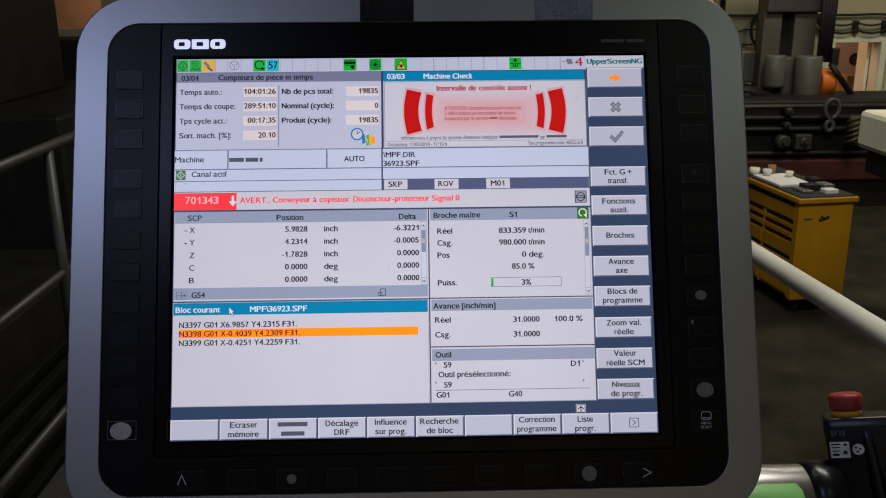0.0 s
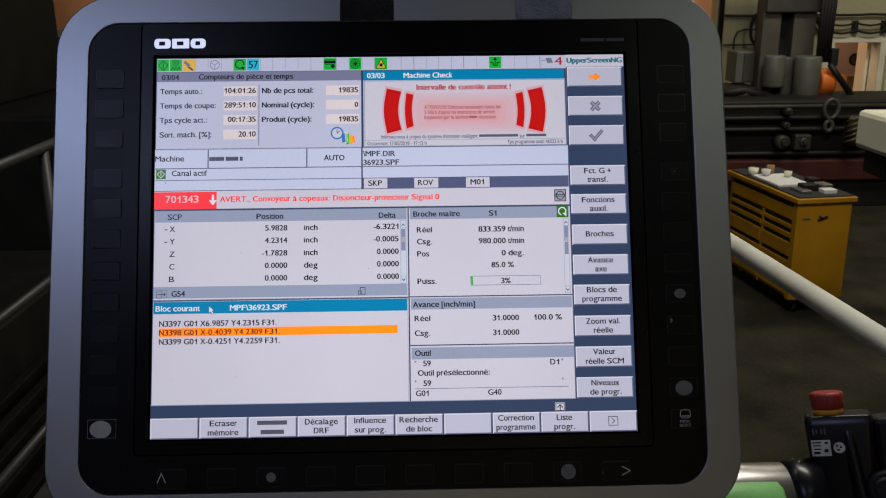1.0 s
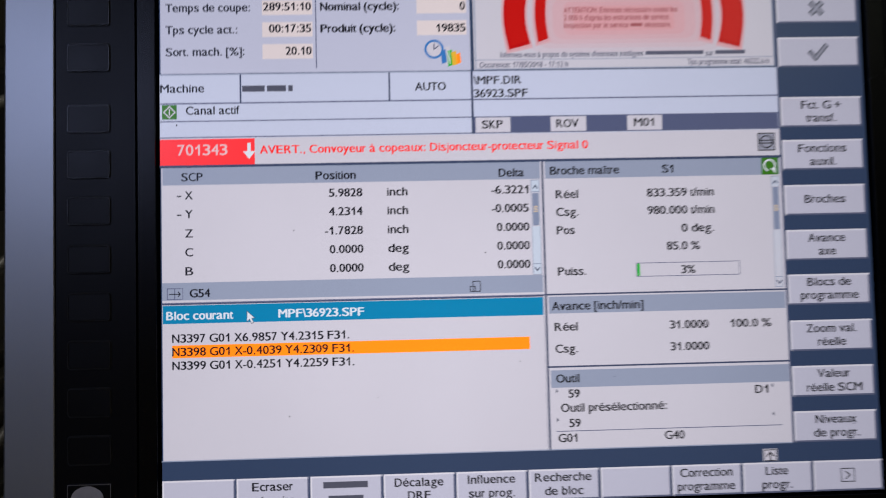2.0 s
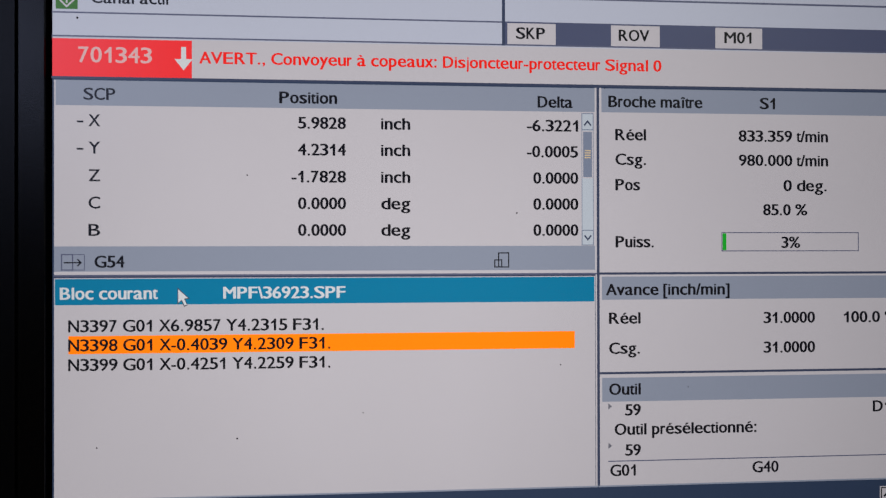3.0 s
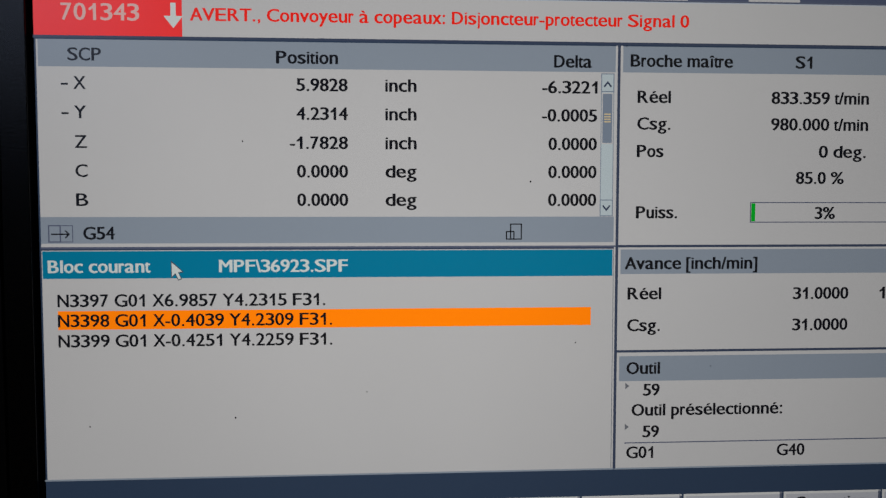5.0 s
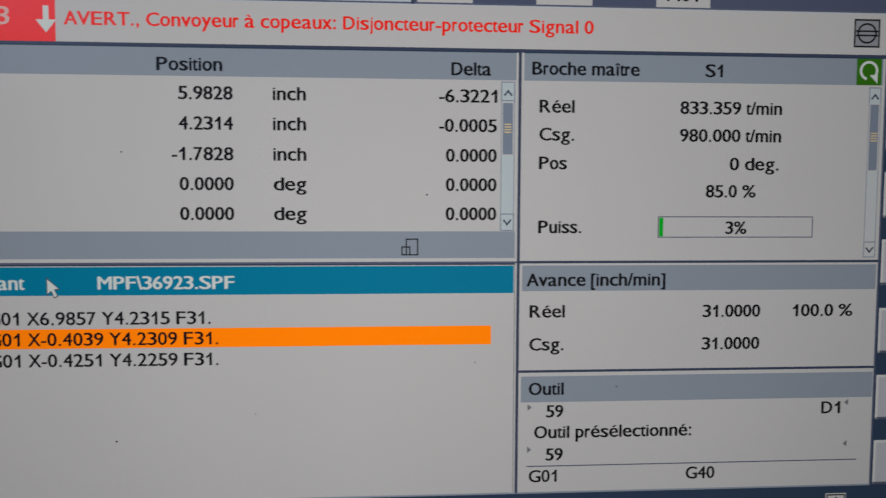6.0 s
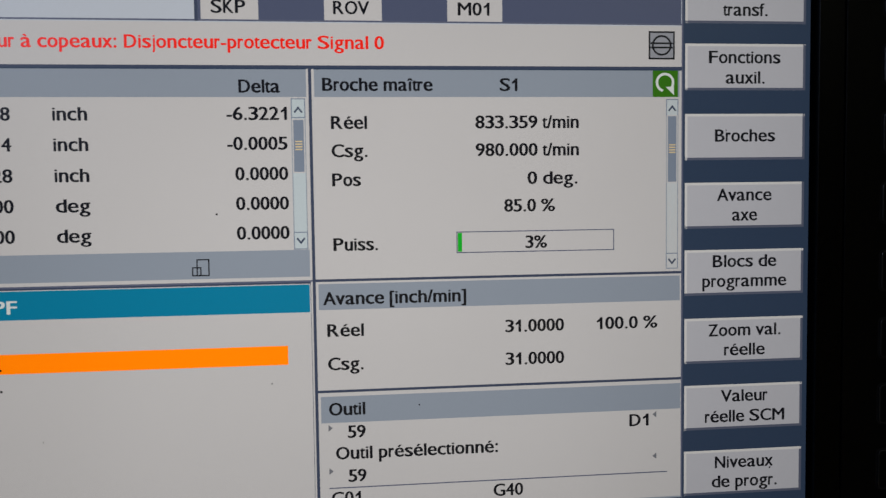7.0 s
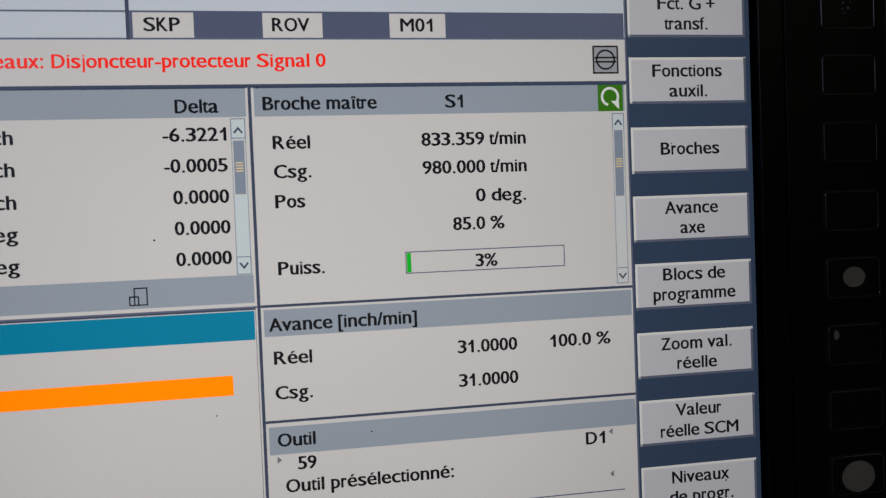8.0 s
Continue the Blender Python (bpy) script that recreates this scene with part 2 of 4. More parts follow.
def ring_plate(bm, o, i, ro, ri, d0, d1, b, steps=12):
    """A frame between two rounded rectangles o and i."""
    def line(box, r, grow, d):
        return [at(u, v, d) for u, v in round_outline(box[0] - grow, box[1] - grow, box[2] + grow, box[3] + grow, r + grow, steps)]
    return loops(bm, [line(o, ro, 0, d0), line(o, ro, 0, d1 - b * S), line(o, ro, -0.35 * b, d1 - 0.35 * b * S), line(o, ro, -b, d1),
                      line(i, ri, 0.6 * b, d1), line(i, ri, 0.1 * b, d1 - 0.3 * b * S), line(i, ri, 0, d1 - b * S), line(i, ri, 0, d0)], cap_last=False)

# ---- the control panel ----
panel = thing("control_panel", PANEL, "silver rounded machine control panel with lit screen and worn black keys", "control panel")
F = 0.004  # the front stands this far before the lit screen
bm = bmesh.new()
ring_plate(bm, (-267, -174, 1550, 1246), (-179, -95, 1460, 1162), 162, 84, -0.055, F + 0.0006, 4)
housing = part("housing", bm, silver, panel, "silver lacquered housing frame")
for p in housing.data.polygons:
    p.use_smooth = len(p.vertices) == 4 and abs(p.normal.y) < 0.98
bm = bmesh.new()
plate(bm, -259, -166, 1542, 1238, 154, -0.085, -0.052, 6)
part("back_cover", bm, silver, panel)
bm = bmesh.new()
ring_plate(bm, (-178.5, -94.5, 1459.5, 1161.5), (-40, -93, 1321, 1065), 83.5, 14, -0.03, F - 0.0004, 1.0, 10)
part("keypad_front", bm, black_front, panel, "black keypad front")
bm = bmesh.new()
ring_plate(bm, (-37, -94.3, 1318, 1062), (-5, -5, 1285, 1029), 12, 3, -0.01, F, 1.5, 6)
part("screen_surround", bm, black_glass, panel, "black glass screen surround")
bm = bmesh.new()
plate(bm, -170, -90, 1452, 1155, 70, -0.045, -0.012, 2, 6)
part("chassis", bm, key_groove, panel)

# keys down both sides and along the bottom
KEY_ROWS = (35, 116, 198, 307, 388, 470, 555, 638, 721, 803, 885, 967)
KEY_SPOTS = [(-159, v) for v in KEY_ROWS] + [(1366, v) for v in KEY_ROWS] + [(22.4 + 128.6 * k, 1098) for k in range(10)]
for u, v in KEY_SPOTS:
    bm = bmesh.new()
    plate(bm, u + 2, v + 2, u + 75, v + 50, 5, -0.004, F + 0.0005, 2.0, 3)
    key = part("key", bm, key_black, panel)
    bm = bmesh.new()
    ring_plate(bm, (u, v, u + 77, v + 52), (u + 2, v + 2, u + 75, v + 50), 7, 5, -0.003, F - 0.00032, 0.4, 3)
    part("key_rim", bm, key_groove, key)
    bm = bmesh.new()
    ring_plate(bm, (u + 1.6, v + 1.6, u + 75.4, v + 50.4), (u + 3.2, v + 3.2, u + 73.8, v + 48.8), 5.4, 4, F - 0.0002, F + 0.0007, 0.7, 3)
    part("key_glint_edge", bm, key_glint_edge, key)


def disc(bm, u, v, d, r, squash=1.0, ragged=0.03, n=28):
    pts = []
    for k in range(n):
        a = math.tau * k / n
        q = r * (1 + ragged * noise.noise((u + 3 * math.cos(a), v + 3 * math.sin(a), r)))
        pts.append(bm.verts.new(at(u + q * math.cos(a), v + squash * q * math.sin(a), d)))
    bm.faces.new(pts)
    bmesh.ops.recalc_face_normals(bm, faces=bm.faces)
    if bm.faces and list(bm.faces)[-1].normal.y > 0:
        bmesh.ops.reverse_faces(bm, faces=bm.faces)
    return bm


for u, v, r, q in ((-124, 994, 28, 0.8), (318, 1124, 12.5, 1), (1092, 1124, 19.5, 1), (1405, 663, 15.5, 0.82), (1405, 913, 23, 0.86)):
    bm = bmesh.new()
    disc(bm, u, v, F + 0.00065, r, q)
    part("worn_spot", bm, worn_pale if u < 0 else worn_grey, panel, "round pale worn spot on a key")
bm = bmesh.new()
disc(bm, 1379, 734, F + 0.00065, 4, 1.6, 0.5, 12)
part("worn_chip", bm, worn_grey, panel)
for u, v, r in ((1402, 324, 1.6), (1409, 330, 2.2), (1401, 331, 1.4), (1412, 323, 1.1), (1404, 336, 1.2)):
    bm = bmesh.new()
    disc(bm, u - 4, v + 2, F + 0.00065, r, 1, 0.6, 9)
    part("worn_chip", bm, print_grey, panel)


def poly(points, d, material, name, parent, label=""):
    bm = bmesh.new()
    f = bm.faces.new([bm.verts.new(at(u, v, d)) for u, v in points])
    f.normal_update()
    if f.normal.y > 0:
        bmesh.ops.reverse_faces(bm, faces=[f])
    return part(name, bm, material, parent, label)


def stroke(points, w, d, material, name, parent, closed=False):
    """A flat ribbon of width w cells along points, mitred at the bends."""
    bm = bmesh.new()
    pts = [Vector(p) for p in points]
    n = len(pts)
    ways = [(pts[(k + 1) % n] - pts[k]).normalized() for k in range(n if closed else n - 1)]
    left, right = [], []
    for k, p in enumerate(pts):
        a = ways[k - 1] if closed or k else ways[0]
        b = ways[k] if k < len(ways) else ways[-1]
        na, nb = Vector((-a.y, a.x)), Vector((-b.y, b.x))
        mid = (na + nb)
        mid = nb if mid.length < 0.3 else mid.normalized()
        mid = mid * (w / 2) / max(mid.dot(nb), 0.5)
        end = Vector((0, 0)) if closed else (-b if k == 0 else a if k == n - 1 else Vector((0, 0))) * w * 0.3
        left.append(bm.verts.new(at(*(p + mid + end), d)))
        right.append(bm.verts.new(at(*(p - mid + end), d)))
    for k in range(n if closed else n - 1):
        j = (k + 1) % n
        f = bm.faces.new((left[k], left[j], right[j], right[k]))
        f.normal_update()
        if f.normal.y > 0:
            f.normal_flip()
    return part(name, bm, material, parent)


# printing on the black front: maker's mark as plain blocks, the sub-brand as a plain bar
for a, b, r in ((-3, 41, 9), (45, 91, 2), (95, 136, 10)):
    bm = bmesh.new()
    plate(bm, a, -51, b, -24, r, F, F + 0.0004, 0.5, 4)
    mark = part("maker_mark", bm, logo_glow, panel, "plain white self-glowing maker's mark")
    bm = bmesh.new()
    plate(bm, a + 13, -43, b - 15, -32, 2, F, F + 0.0006, 0.3, 3)
    part("mark_slit", bm, black_glass, mark)
for a, b in ((1161, 1226), (1231, 1280)):
    poly([(a, -42), (b, -42), (b, -33), (a, -33)], F + 0.0004, print_grey, "model_mark", panel)
stroke([(-157, 969), (-84, 969), (-84, 1016), (-157, 1016)], 1.3, F + 0.0009, worn_grey, "worn_rim", panel, True)
stroke([(25, 1133), (35, 1109), (46, 1133)], 2.2, F + 0.0008, print_white, "key_symbol", panel)
stroke([(1233, 1113), (1254, 1124), (1233, 1135)], 2.2, F + 0.0008, print_white, "key_symbol", panel)

# ---- lettering ----
_caps = []


def letters(s):
    cu = bpy.data.curves.new("letters", "FONT")
    cu.body, cu.size, cu.resolution_u, cu.offset = s, 1.0, 3, 0.0
    ob = new("letters", cu)
    me = bpy.data.meshes.new_from_object(ob.evaluated_get(bpy.context.evaluated_depsgraph_get()))
    bpy.data.objects.remove(ob)
    bpy.data.curves.remove(cu)
    return me


LETTER_D = 0.0008


# advance and side bearings of a plain grotesque, in parts of its size
ADVANCE = {0.556: "0123456789abdeghnopquéèêàôL", 0.5: "ckJsvxyz", 0.278: " .,:;!/\\[]ftIî", 0.222: "ijl", 0.333: "r-()", 0.667: "ABEKPSVXY",
           0.722: "CDHNRUw", 0.611: "FTZ", 0.778: "GOQ", 0.833: "Mm", 0.944: "W", 0.889: "%", 0.584: "+", 0.191: "'"}
BEARING = {0.008: "AVWXYvwxyTft/\\î", 0.04: "0235689acegoqsdGOCQSzZéèêàôr4-", 0.09: ".,:;!I", 0.045: "%+", 0.035: "[]()"}
WIDE = {c: w for w, chars in ADVANCE.items() for c in chars}
SIDE = {c: w for w, chars in BEARING.items() for c in chars}
# the figure one, with its flag, in its own box
ONE = ((0.64, 0), (1, 0), (1, 1), (0.74, 1), (0.5, 0.84), (0, 0.70), (0, 0.57), (0.36, 0.64), (0.64, 0.77))
_glyphs = {}


def glyph(c):
    """Outline of one character: points in a box one wide, heights in parts of a capital, and faces."""
    if c not in _glyphs:
        if not _caps:
            ref = letters("H")
            _caps.append(max(q.co.y for q in ref.vertices))
            bpy.data.meshes.remove(ref)
        if c == "1":
            _glyphs[c] = (ONE, [tuple(range(len(ONE)))])
            return _glyphs[c]
        me = letters(c)
        lo, hi = min(q.co.x for q in me.vertices), max(q.co.x for q in me.vertices)
        low, high = 0.658, 0.735  # height of the small letters, as drawn and as wanted

        def lift(y):
            if not (c.islower() or c in ":;"):
                return y
            return y if y < 0 else y * high / low if y < low else high + (y - low) * (1 - high) / (1 - low)
        _glyphs[c] = (tuple(((q.co.x - lo) / max(hi - lo, 1e-6), lift(q.co.y / _caps[0])) for q in me.vertices), [tuple(p.vertices) for p in me.polygons])
        bpy.data.meshes.remove(me)
    return _glyphs[c]


def text(s, u0, u1, v, material, h=14.5, parent=None, d=None, bold=0.012, name="text"):
    """Writing from u0 to u1 with its base line at v and capitals h cells high; bold thickens the strokes."""
    grow = (0.72 + 42 * max(bold, -0.006)) * h / 14.5 if h > 8 else 0.0
    pen, spots = 0.0, []
    for c in s:
        w, b = WIDE[c], SIDE.get(c, 0.065)
        a, z = (pen + 0.11, pen + 0.385) if c == "1" else (pen + b, pen + w - b)
        if c != " ":
            spots.append((c, a, z))
        pen += w
    lo, hi = spots[0][1], spots[-1][2]
    k = (u1 - u0 - grow) / (hi - lo)
    deep = LETTER_D if d is None else d
    verts, polys = [], []
    for c, a, z in spots:
        pts, faces = glyph(c)
        for n in range(3 if grow > 0 else 1):
            polys += [tuple(i + len(verts) for i in f) for f in faces]
            verts += [at(u0 + (a + x * (z - a) - lo) * k + grow * n / 2, v - y * h + (0.25 if n == 1 else 0.0) * min(grow, 1), deep + 0.00001 * n) for x, y in pts]
    me = bpy.data.meshes.new(name)
    me.from_pydata(verts, [], polys)
    me.materials.append(material)
    ob = new(name, me)
    ob.parent = display if parent is None else parent
    return ob


# ---- the lit screen ----
bm = bmesh.new()
loops(bm, [[at(u, v, d) for u, v in ((0, 0), (1280, 0), (1280, 1024), (0, 1024))] for d in (0.0, 0.00045)], True)
display = part("display", bm, slate, panel, "lit colour screen with a machine status page")
LAYER = (0.00047, 0.00052, 0.00058, 0.00064, 0.00072)


def box(name, u0, v0, u1, v1, material, layer=1):
    return poly([(u0, v0), (u1, v0), (u1, v1), (u0, v1)], LAYER[layer], material, name, display)


def rule(u0, v0, u1, v1, material=None, w=2, layer=3):
    return stroke([(u0, v0), (u1, v1)], w, LAYER[layer], material or rule_dark, "rule", display)


def outline(u0, v0, u1, v1, material, w=1.5, layer=3, name="icon_frame"):
    return stroke([(u0, v0), (u1, v0), (u1, v1), (u0, v1)], w, LAYER[layer], material, name, display, True)


def softkey(u0, v0, u1, v1):
    """A drawn key: face, light upper and left edge, dark lower and right edge, in one flat mesh."""
    bm = bmesh.new()
    d = LAYER[1]
    for k, (a, b, c, e) in enumerate(((u0, v0, u1, v1), (u0, v0, u1, v0 + 3), (u0, v0, u0 + 3, v1), (u0, v1 - 3, u1, v1), (u1 - 3, v0, u1, v1))):
        f = bm.faces.new([bm.verts.new(at(*q, d + (0.00003 if k else 0))) for q in ((a, e), (c, e), (c, b), (a, b))])
        f.material_index = (0, 1, 1, 2, 2)[k]
    for f in bm.faces:
        f.normal_update()
        if f.normal.y > 0:
            f.normal_flip()
    return part("softkey", bm, [key_face, key_light, key_dark], display)


def scrollbar(u0, v0, u1, v1, t0, t1, up, down):
    box("scroll_track", u0, v0, u1, v1, scroll_pale, 1)
    box("scroll_thumb", u0 + 1, t0, u1 - 1, t1, scroll_blue, 2)
    outline(u0, v0, u1, v1, header_blue, 1)
    outline(u0 + 1, t0, u1 - 1, t1, white, 1.4)
    for a, b in ((v0, up + 9), (down - 9, v1)):
        outline(u0, a, u1, b, scroll_blue, 1.2)
    c, m = (u0 + u1) / 2, (t0 + t1) / 2
    for k in range(4):
        stroke([(c - 3.5, m - 5 + 3 * k), (c + 3.5, m - 5 + 3 * k)], 1.4, LAYER[4], amber_pale, "scroll_grip", display)
    stroke([(c - 4, up + 3), (c, up - 2), (c + 4, up + 3)], 2, LAYER[4], rule_dark, "scroll_arrow", display)
    stroke([(c - 4, down - 2), (c, down + 3), (c + 4, down - 2)], 2, LAYER[4], rule_dark, "scroll_arrow", display)


# status row
box("status_strip", 2, 1, 1120, 38, panel_blue)
for u in (282, 316, 350, 385, 420, 455, 490, 525, 560, 594, 667, 702, 736, 770, 805, 839, 875, 944, 979, 1013, 1049, 107, 140, 176, 209):
    rule(u, 3, u, 36, rule_grey if u in (839, 1049, 702) else header_blue, 1.4)
for u0, u1, m in ((3, 34, green), (36, 69, green), (71, 105, amber), (210, 243, green), (245, 279, cyan), (455, 489, green), (525, 558, green), (595, 629, green), (909, 942, green)):
    box("status_icon", u0, 3, u1, 36, m, 2)
stroke([(18.5, 6), (31, 19.5), (18.5, 33), (6, 19.5)], 2, LAYER[3], ink, "icon_line", display, True)
rule(18.5, 12, 18.5, 27, ink)


def ring_line(u, v, r, w, material, a0=0, a1=360, layer=3, n=20):
    return stroke([(u + r * math.cos(radians(a0 + (a1 - a0) * k / n)), v + r * math.sin(radians(a0 + (a1 - a0) * k / n))) for k in range(n + (a1 - a0 < 360))],
                  w, LAYER[layer], material, "icon_line", display, a1 - a0 >= 360)


ring_line(52, 12, 7.5, 1.6, ink)
stroke([(40, 33), (45, 24), (49, 33), (53, 24), (57, 33), (61, 24), (65, 33)], 2, LAYER[3], ink, "icon_line", display)
ring_line(52, 12, 2, 1.4, ink, n=8)
stroke([(78, 11), (88, 21)], 8, LAYER[3], icon_grey, "icon_line", display)
stroke([(86, 24), (98, 33)], 5, LAYER[3], rule_dark, "icon_line", display)
ring_line(158, 19, 12.5, 1.8, icon_grey)
for a in (90, 210, 330):
    stroke([(158, 19), (158 + 12 * math.cos(radians(a)), 19 + 12 * math.sin(radians(a)))], 1.5, LAYER[3], icon_grey, "icon_line", display)
ring_line(226, 18, 11.5, 3.2, ink, 40, 400 - 35)
poly([(229, 26), (241, 26), (235, 35)], LAYER[3], ink, "icon_arrow", display)
text("57", 250, 276, 29, ink, 20, bold=0.0)
for k in range(5):
    stroke([(459 + 6 * k, 13), (462 + 6 * k, 13)], 5, LAYER[3], ink, "icon_line", display)
rule(458, 16, 486, 16, ink, 4)
stroke(round_outline(457, 8, 487, 21, 6, 4), 1.6, LAYER[3], ink, "icon_line", display, True)
poly([(480, 20), (487, 26), (480, 33), (473, 26)], LAYER[3], ink, "icon_line", display)
ring_line(541.5, 20, 12.5, 2, ink)
for a in range(0, 180, 45):
    c, s = 9 * math.cos(radians(a)), 9 * math.sin(radians(a))
    rule(541.5 - c, 20 - s, 541.5 + c, 20 + s, ink, 2.4)
poly([(612, 5), (627, 34), (597, 34)], LAYER[3], ink, "icon_line", display)
poly([(612, 9), (624, 32), (600, 32)], LAYER[4], amber, "icon_line", display)
for a in range(0, 180, 45):
    c, q = 5.5 * math.cos(radians(a)), 5.5 * math.sin(radians(a))
    stroke([(612 - c, 24 - q), (612 + c, 24 + q)], 2.2, LAYER[4] + 0.00001, ink, "icon_line", display)
stroke([(912, 20), (920, 20), (920, 28), (931, 28), (931, 20), (939, 20)], 2.4, LAYER[3], ink, "icon_line", display)
rule(925.5, 12, 925.5, 27, ink, 2.4)
poly([(919, 13), (932, 13), (925.5, 5)], LAYER[3], ink, "icon_arrow", display)
rule(1053, 15, 1064, 15, icon_grey, 2)
poly([(1064, 9), (1080, 8), (1085, 22), (1070, 24)], LAYER[3], icon_grey, "icon_line", display)
text("4", 1089, 1111, 28, red_dark, 22, bold=-0.01)
box("name_field", 1120, 0, 1279, 34, white)
text("UpperScreenNG", 1122, 1276, 23, teal_text, 14, bold=0.045)

# counters
box("panel_fill", 2, 64, 557, 252, panel_blue)
box("title_bar", 3, 39, 557, 66, header_dark, 2)
for v in (80, 120, 160, 200):
    box("value_field", 183, v, 273, v + 27, cream, 2)
for v in (80, 120, 160):
    box("value_field", 461, v, 551, v + 27, cream, 2)
rule(279, 76, 279, 244, rule_grey)
text("03/04", 15, 62, 61, ink)
text("Compteurs de pièce et temps", 115, 372, 60, ink)
for s, u1, v in (("Temps auto.:", 125, 100), ("Temps de coupe:", 162, 140), ("Tps cycle act.:", 139, 180), ("Sort. mach. [%]:", 151, 220)):
    text(s, 11, u1, v, label_ink)
for s, u0, v in (("104:01:26", 185, 99), ("289:51:10", 185, 139), ("00:17:35", 195, 179), ("20.10", 224, 220)):
    text(s, u0, 271, v, ink)
for s, u1, v in (("Nb de pcs total:", 427, 100), ("Nominal (cycle):", 429, 140), ("Produit (cycle):", 422, 180)):
    text(s, 287, u1, v, ink, bold=0.022)
for s, u0, v in (("19835", 496, 100), ("0", 539, 141), ("19835", 496, 181)):
    text(s, u0, 549, v, ink)
bm = bmesh.new()
disc(bm, 491, 213, LAYER[3], 16, 1, 0)
part("clock_face", bm, white, display)
ring_line(491, 213, 15.5, 4, icon_blue, layer=4)
stroke([(491, 203), (491, 213), (499, 207)], 2, LAYER[4], rule_dark, "clock_hand", display)
for u, v0, v1, m in ((503, 213, 240, icon_blue), (510, 207, 243, white), (514, 214, 245, green), (522, 216, 244, amber), (529, 220, 241, icon_orange)):
    poly([(u, v0 + 3), (u + 9, v0), (u + 11, v1 - 3), (u + 2, v1)], LAYER[3], m, "chart_column", display)

# machine check
box("panel_fill", 563, 67, 1116, 252, white)
box("title_bar", 563, 40, 1114, 67, teal, 2)
outline(566, 69, 1115, 251, header_blue, 2)
text("03/03", 573, 622, 61, white_text)
text("Machine Check", 673, 807, 61, white_text)
for k, m in enumerate(pinks):
    g = 13 * k
    poly(round_outline(650 + g * 1.5, 96 + g * 0.62, 1030 - g * 1.5, 222 - g * 0.62, max(40 - g * 0.5, 6), 5), LAYER[2] + 0.000008 * k, m, "warning_glow", display)
text("Intervalle de contrôle atteint !", 708, 967, 95, red_dark, bold=0.022)
text("ATTENTION: Entretien nécessaire toutes les", 729, 939, 149, red_thin, 10, bold=0)
text("2 000 h d'après les instructions de service.", 729, 924, 163, red_thin, 10, bold=0)
text("Inspection par le service", 729, 848, 177, red_thin, 10, bold=0)
text("nécessaire.", 877, 926, 177, red_thin, 10, bold=0)
box("name_bar", 851, 169, 873, 175, red_thin, 3)
text("Informez-vous à propos du système d'entretien intelligent", 611, 873, 230, grey_thin, 10, bold=0)
text("sur", 988, 1002, 231, grey_thin, 10, bold=0)
box("name_bar", 877, 221, 984, 228, grey_thin, 3)
box("name_bar", 1006, 221, 1061, 228, grey_thin, 3)
rule(567, 234, 1115, 234, header_blue, 1.4)
text("Occurence: 17/05/2018 - 17:12 h", 573, 734, 248, grey_thin, 10, bold=0)
text("Tps programme total: 46522.6 h", 954, 1105, 247, grey_thin, 10, bold=0)


def bent_bar(u0, u1, top0, top1, bot0, bot1, bow, material, layer, name):
    """A bar between two bowed sides."""
    n = 8
    a = [(u0 - bow * math.sin(math.pi * k / n), top0 + (bot0 - top0) * k / n) for k in range(n + 1)]
    b = [(u1 - bow * math.sin(math.pi * k / n), top1 + (bot1 - top1) * k / n) for k in range(n + 1)]
    return poly(b + a[::-1], LAYER[layer] + 0.00006 * (material in (red_core, pinks[5])) + 0.00002 * (layer == 2), material, name, display)


for sign, mid in ((1, 0), (-1, 1679)):
    for u0, u1, t0, t1, b0, b1, bow in ((626, 668, 88, 97, 218, 208, 9), (679, 701, 101, 106, 205, 198, 4.5)):
        for grow, m, layer in ((-5, pinks[3], 2), (-2, pinks[5], 2), (0, red_edge, 3), (2.5, red_deep, 4), (9 if u0 < 670 else 5, red_core, 4)):
            if sign > 0:
                bent_bar(u0 + grow * 0.6, u1 - grow * 0.6, t0 + grow, t1 + grow, b0 - grow, b1 - grow, bow, m, layer, "warning_bar")
            else:
                bent_bar(mid - u0 - grow * 0.6, mid - u1 + grow * 0.6, t0 + grow, t1 + grow, b0 - grow, b1 - grow, -bow, m, layer, "warning_bar")

# machine and channel rows
box("status_field", 0, 254, 1120, 418, row_blue, 0)
rule(0, 254, 557, 254, header_blue)
rule(143, 255, 143, 305, rule_dark, 3)
rule(409, 255, 409, 306, rule_dark, 3)
rule(558, 254, 558, 367, rule_dark, 4)
rule(0, 306, 1118, 306, rule_grey, 2.5)
rule(0, 338, 557, 338, rule_grey, 2)
text("Machine", 1, 79, 286, ink, bold=0.006)
for u0, u1 in ((146, 186), (190, 224), (228, 236)):
    box("name_bar", u0, 275, u1, 286, ink_half, 3)
text("AUTO", 455, 511, 288, ink, bold=0.006)
text("\\MPF.DIR", 561, 648, 278, ink, bold=0.006)
text("36923.SPF", 561, 659, 302, ink, bold=0.006)
box("status_icon", 4, 308, 30, 334, green_deep, 2)
stroke([(17, 311), (27, 321), (17, 331), (7, 321)], 2, LAYER[3], white, "icon_line", display, True)
rule(17, 316, 17, 326, white, 2)
text("Canal actif", 46, 141, 326, ink, bold=0.004)
box("mode_strip", 560, 337, 1118, 367, slate_strip, 1)
for s, u0, u1, a, b in (("SKP", 574, 612, 563, 626), ("ROV", 709, 750, 699, 764), ("M01", 851, 888, 839, 903)):
    box("mode_field", a, 339, b, 366, white, 2)
    text(s, u0, u1, 359, ink, bold=0.006)

# alarm line
box("alarm_strip", 0, 369, 1119, 417, white, 1)
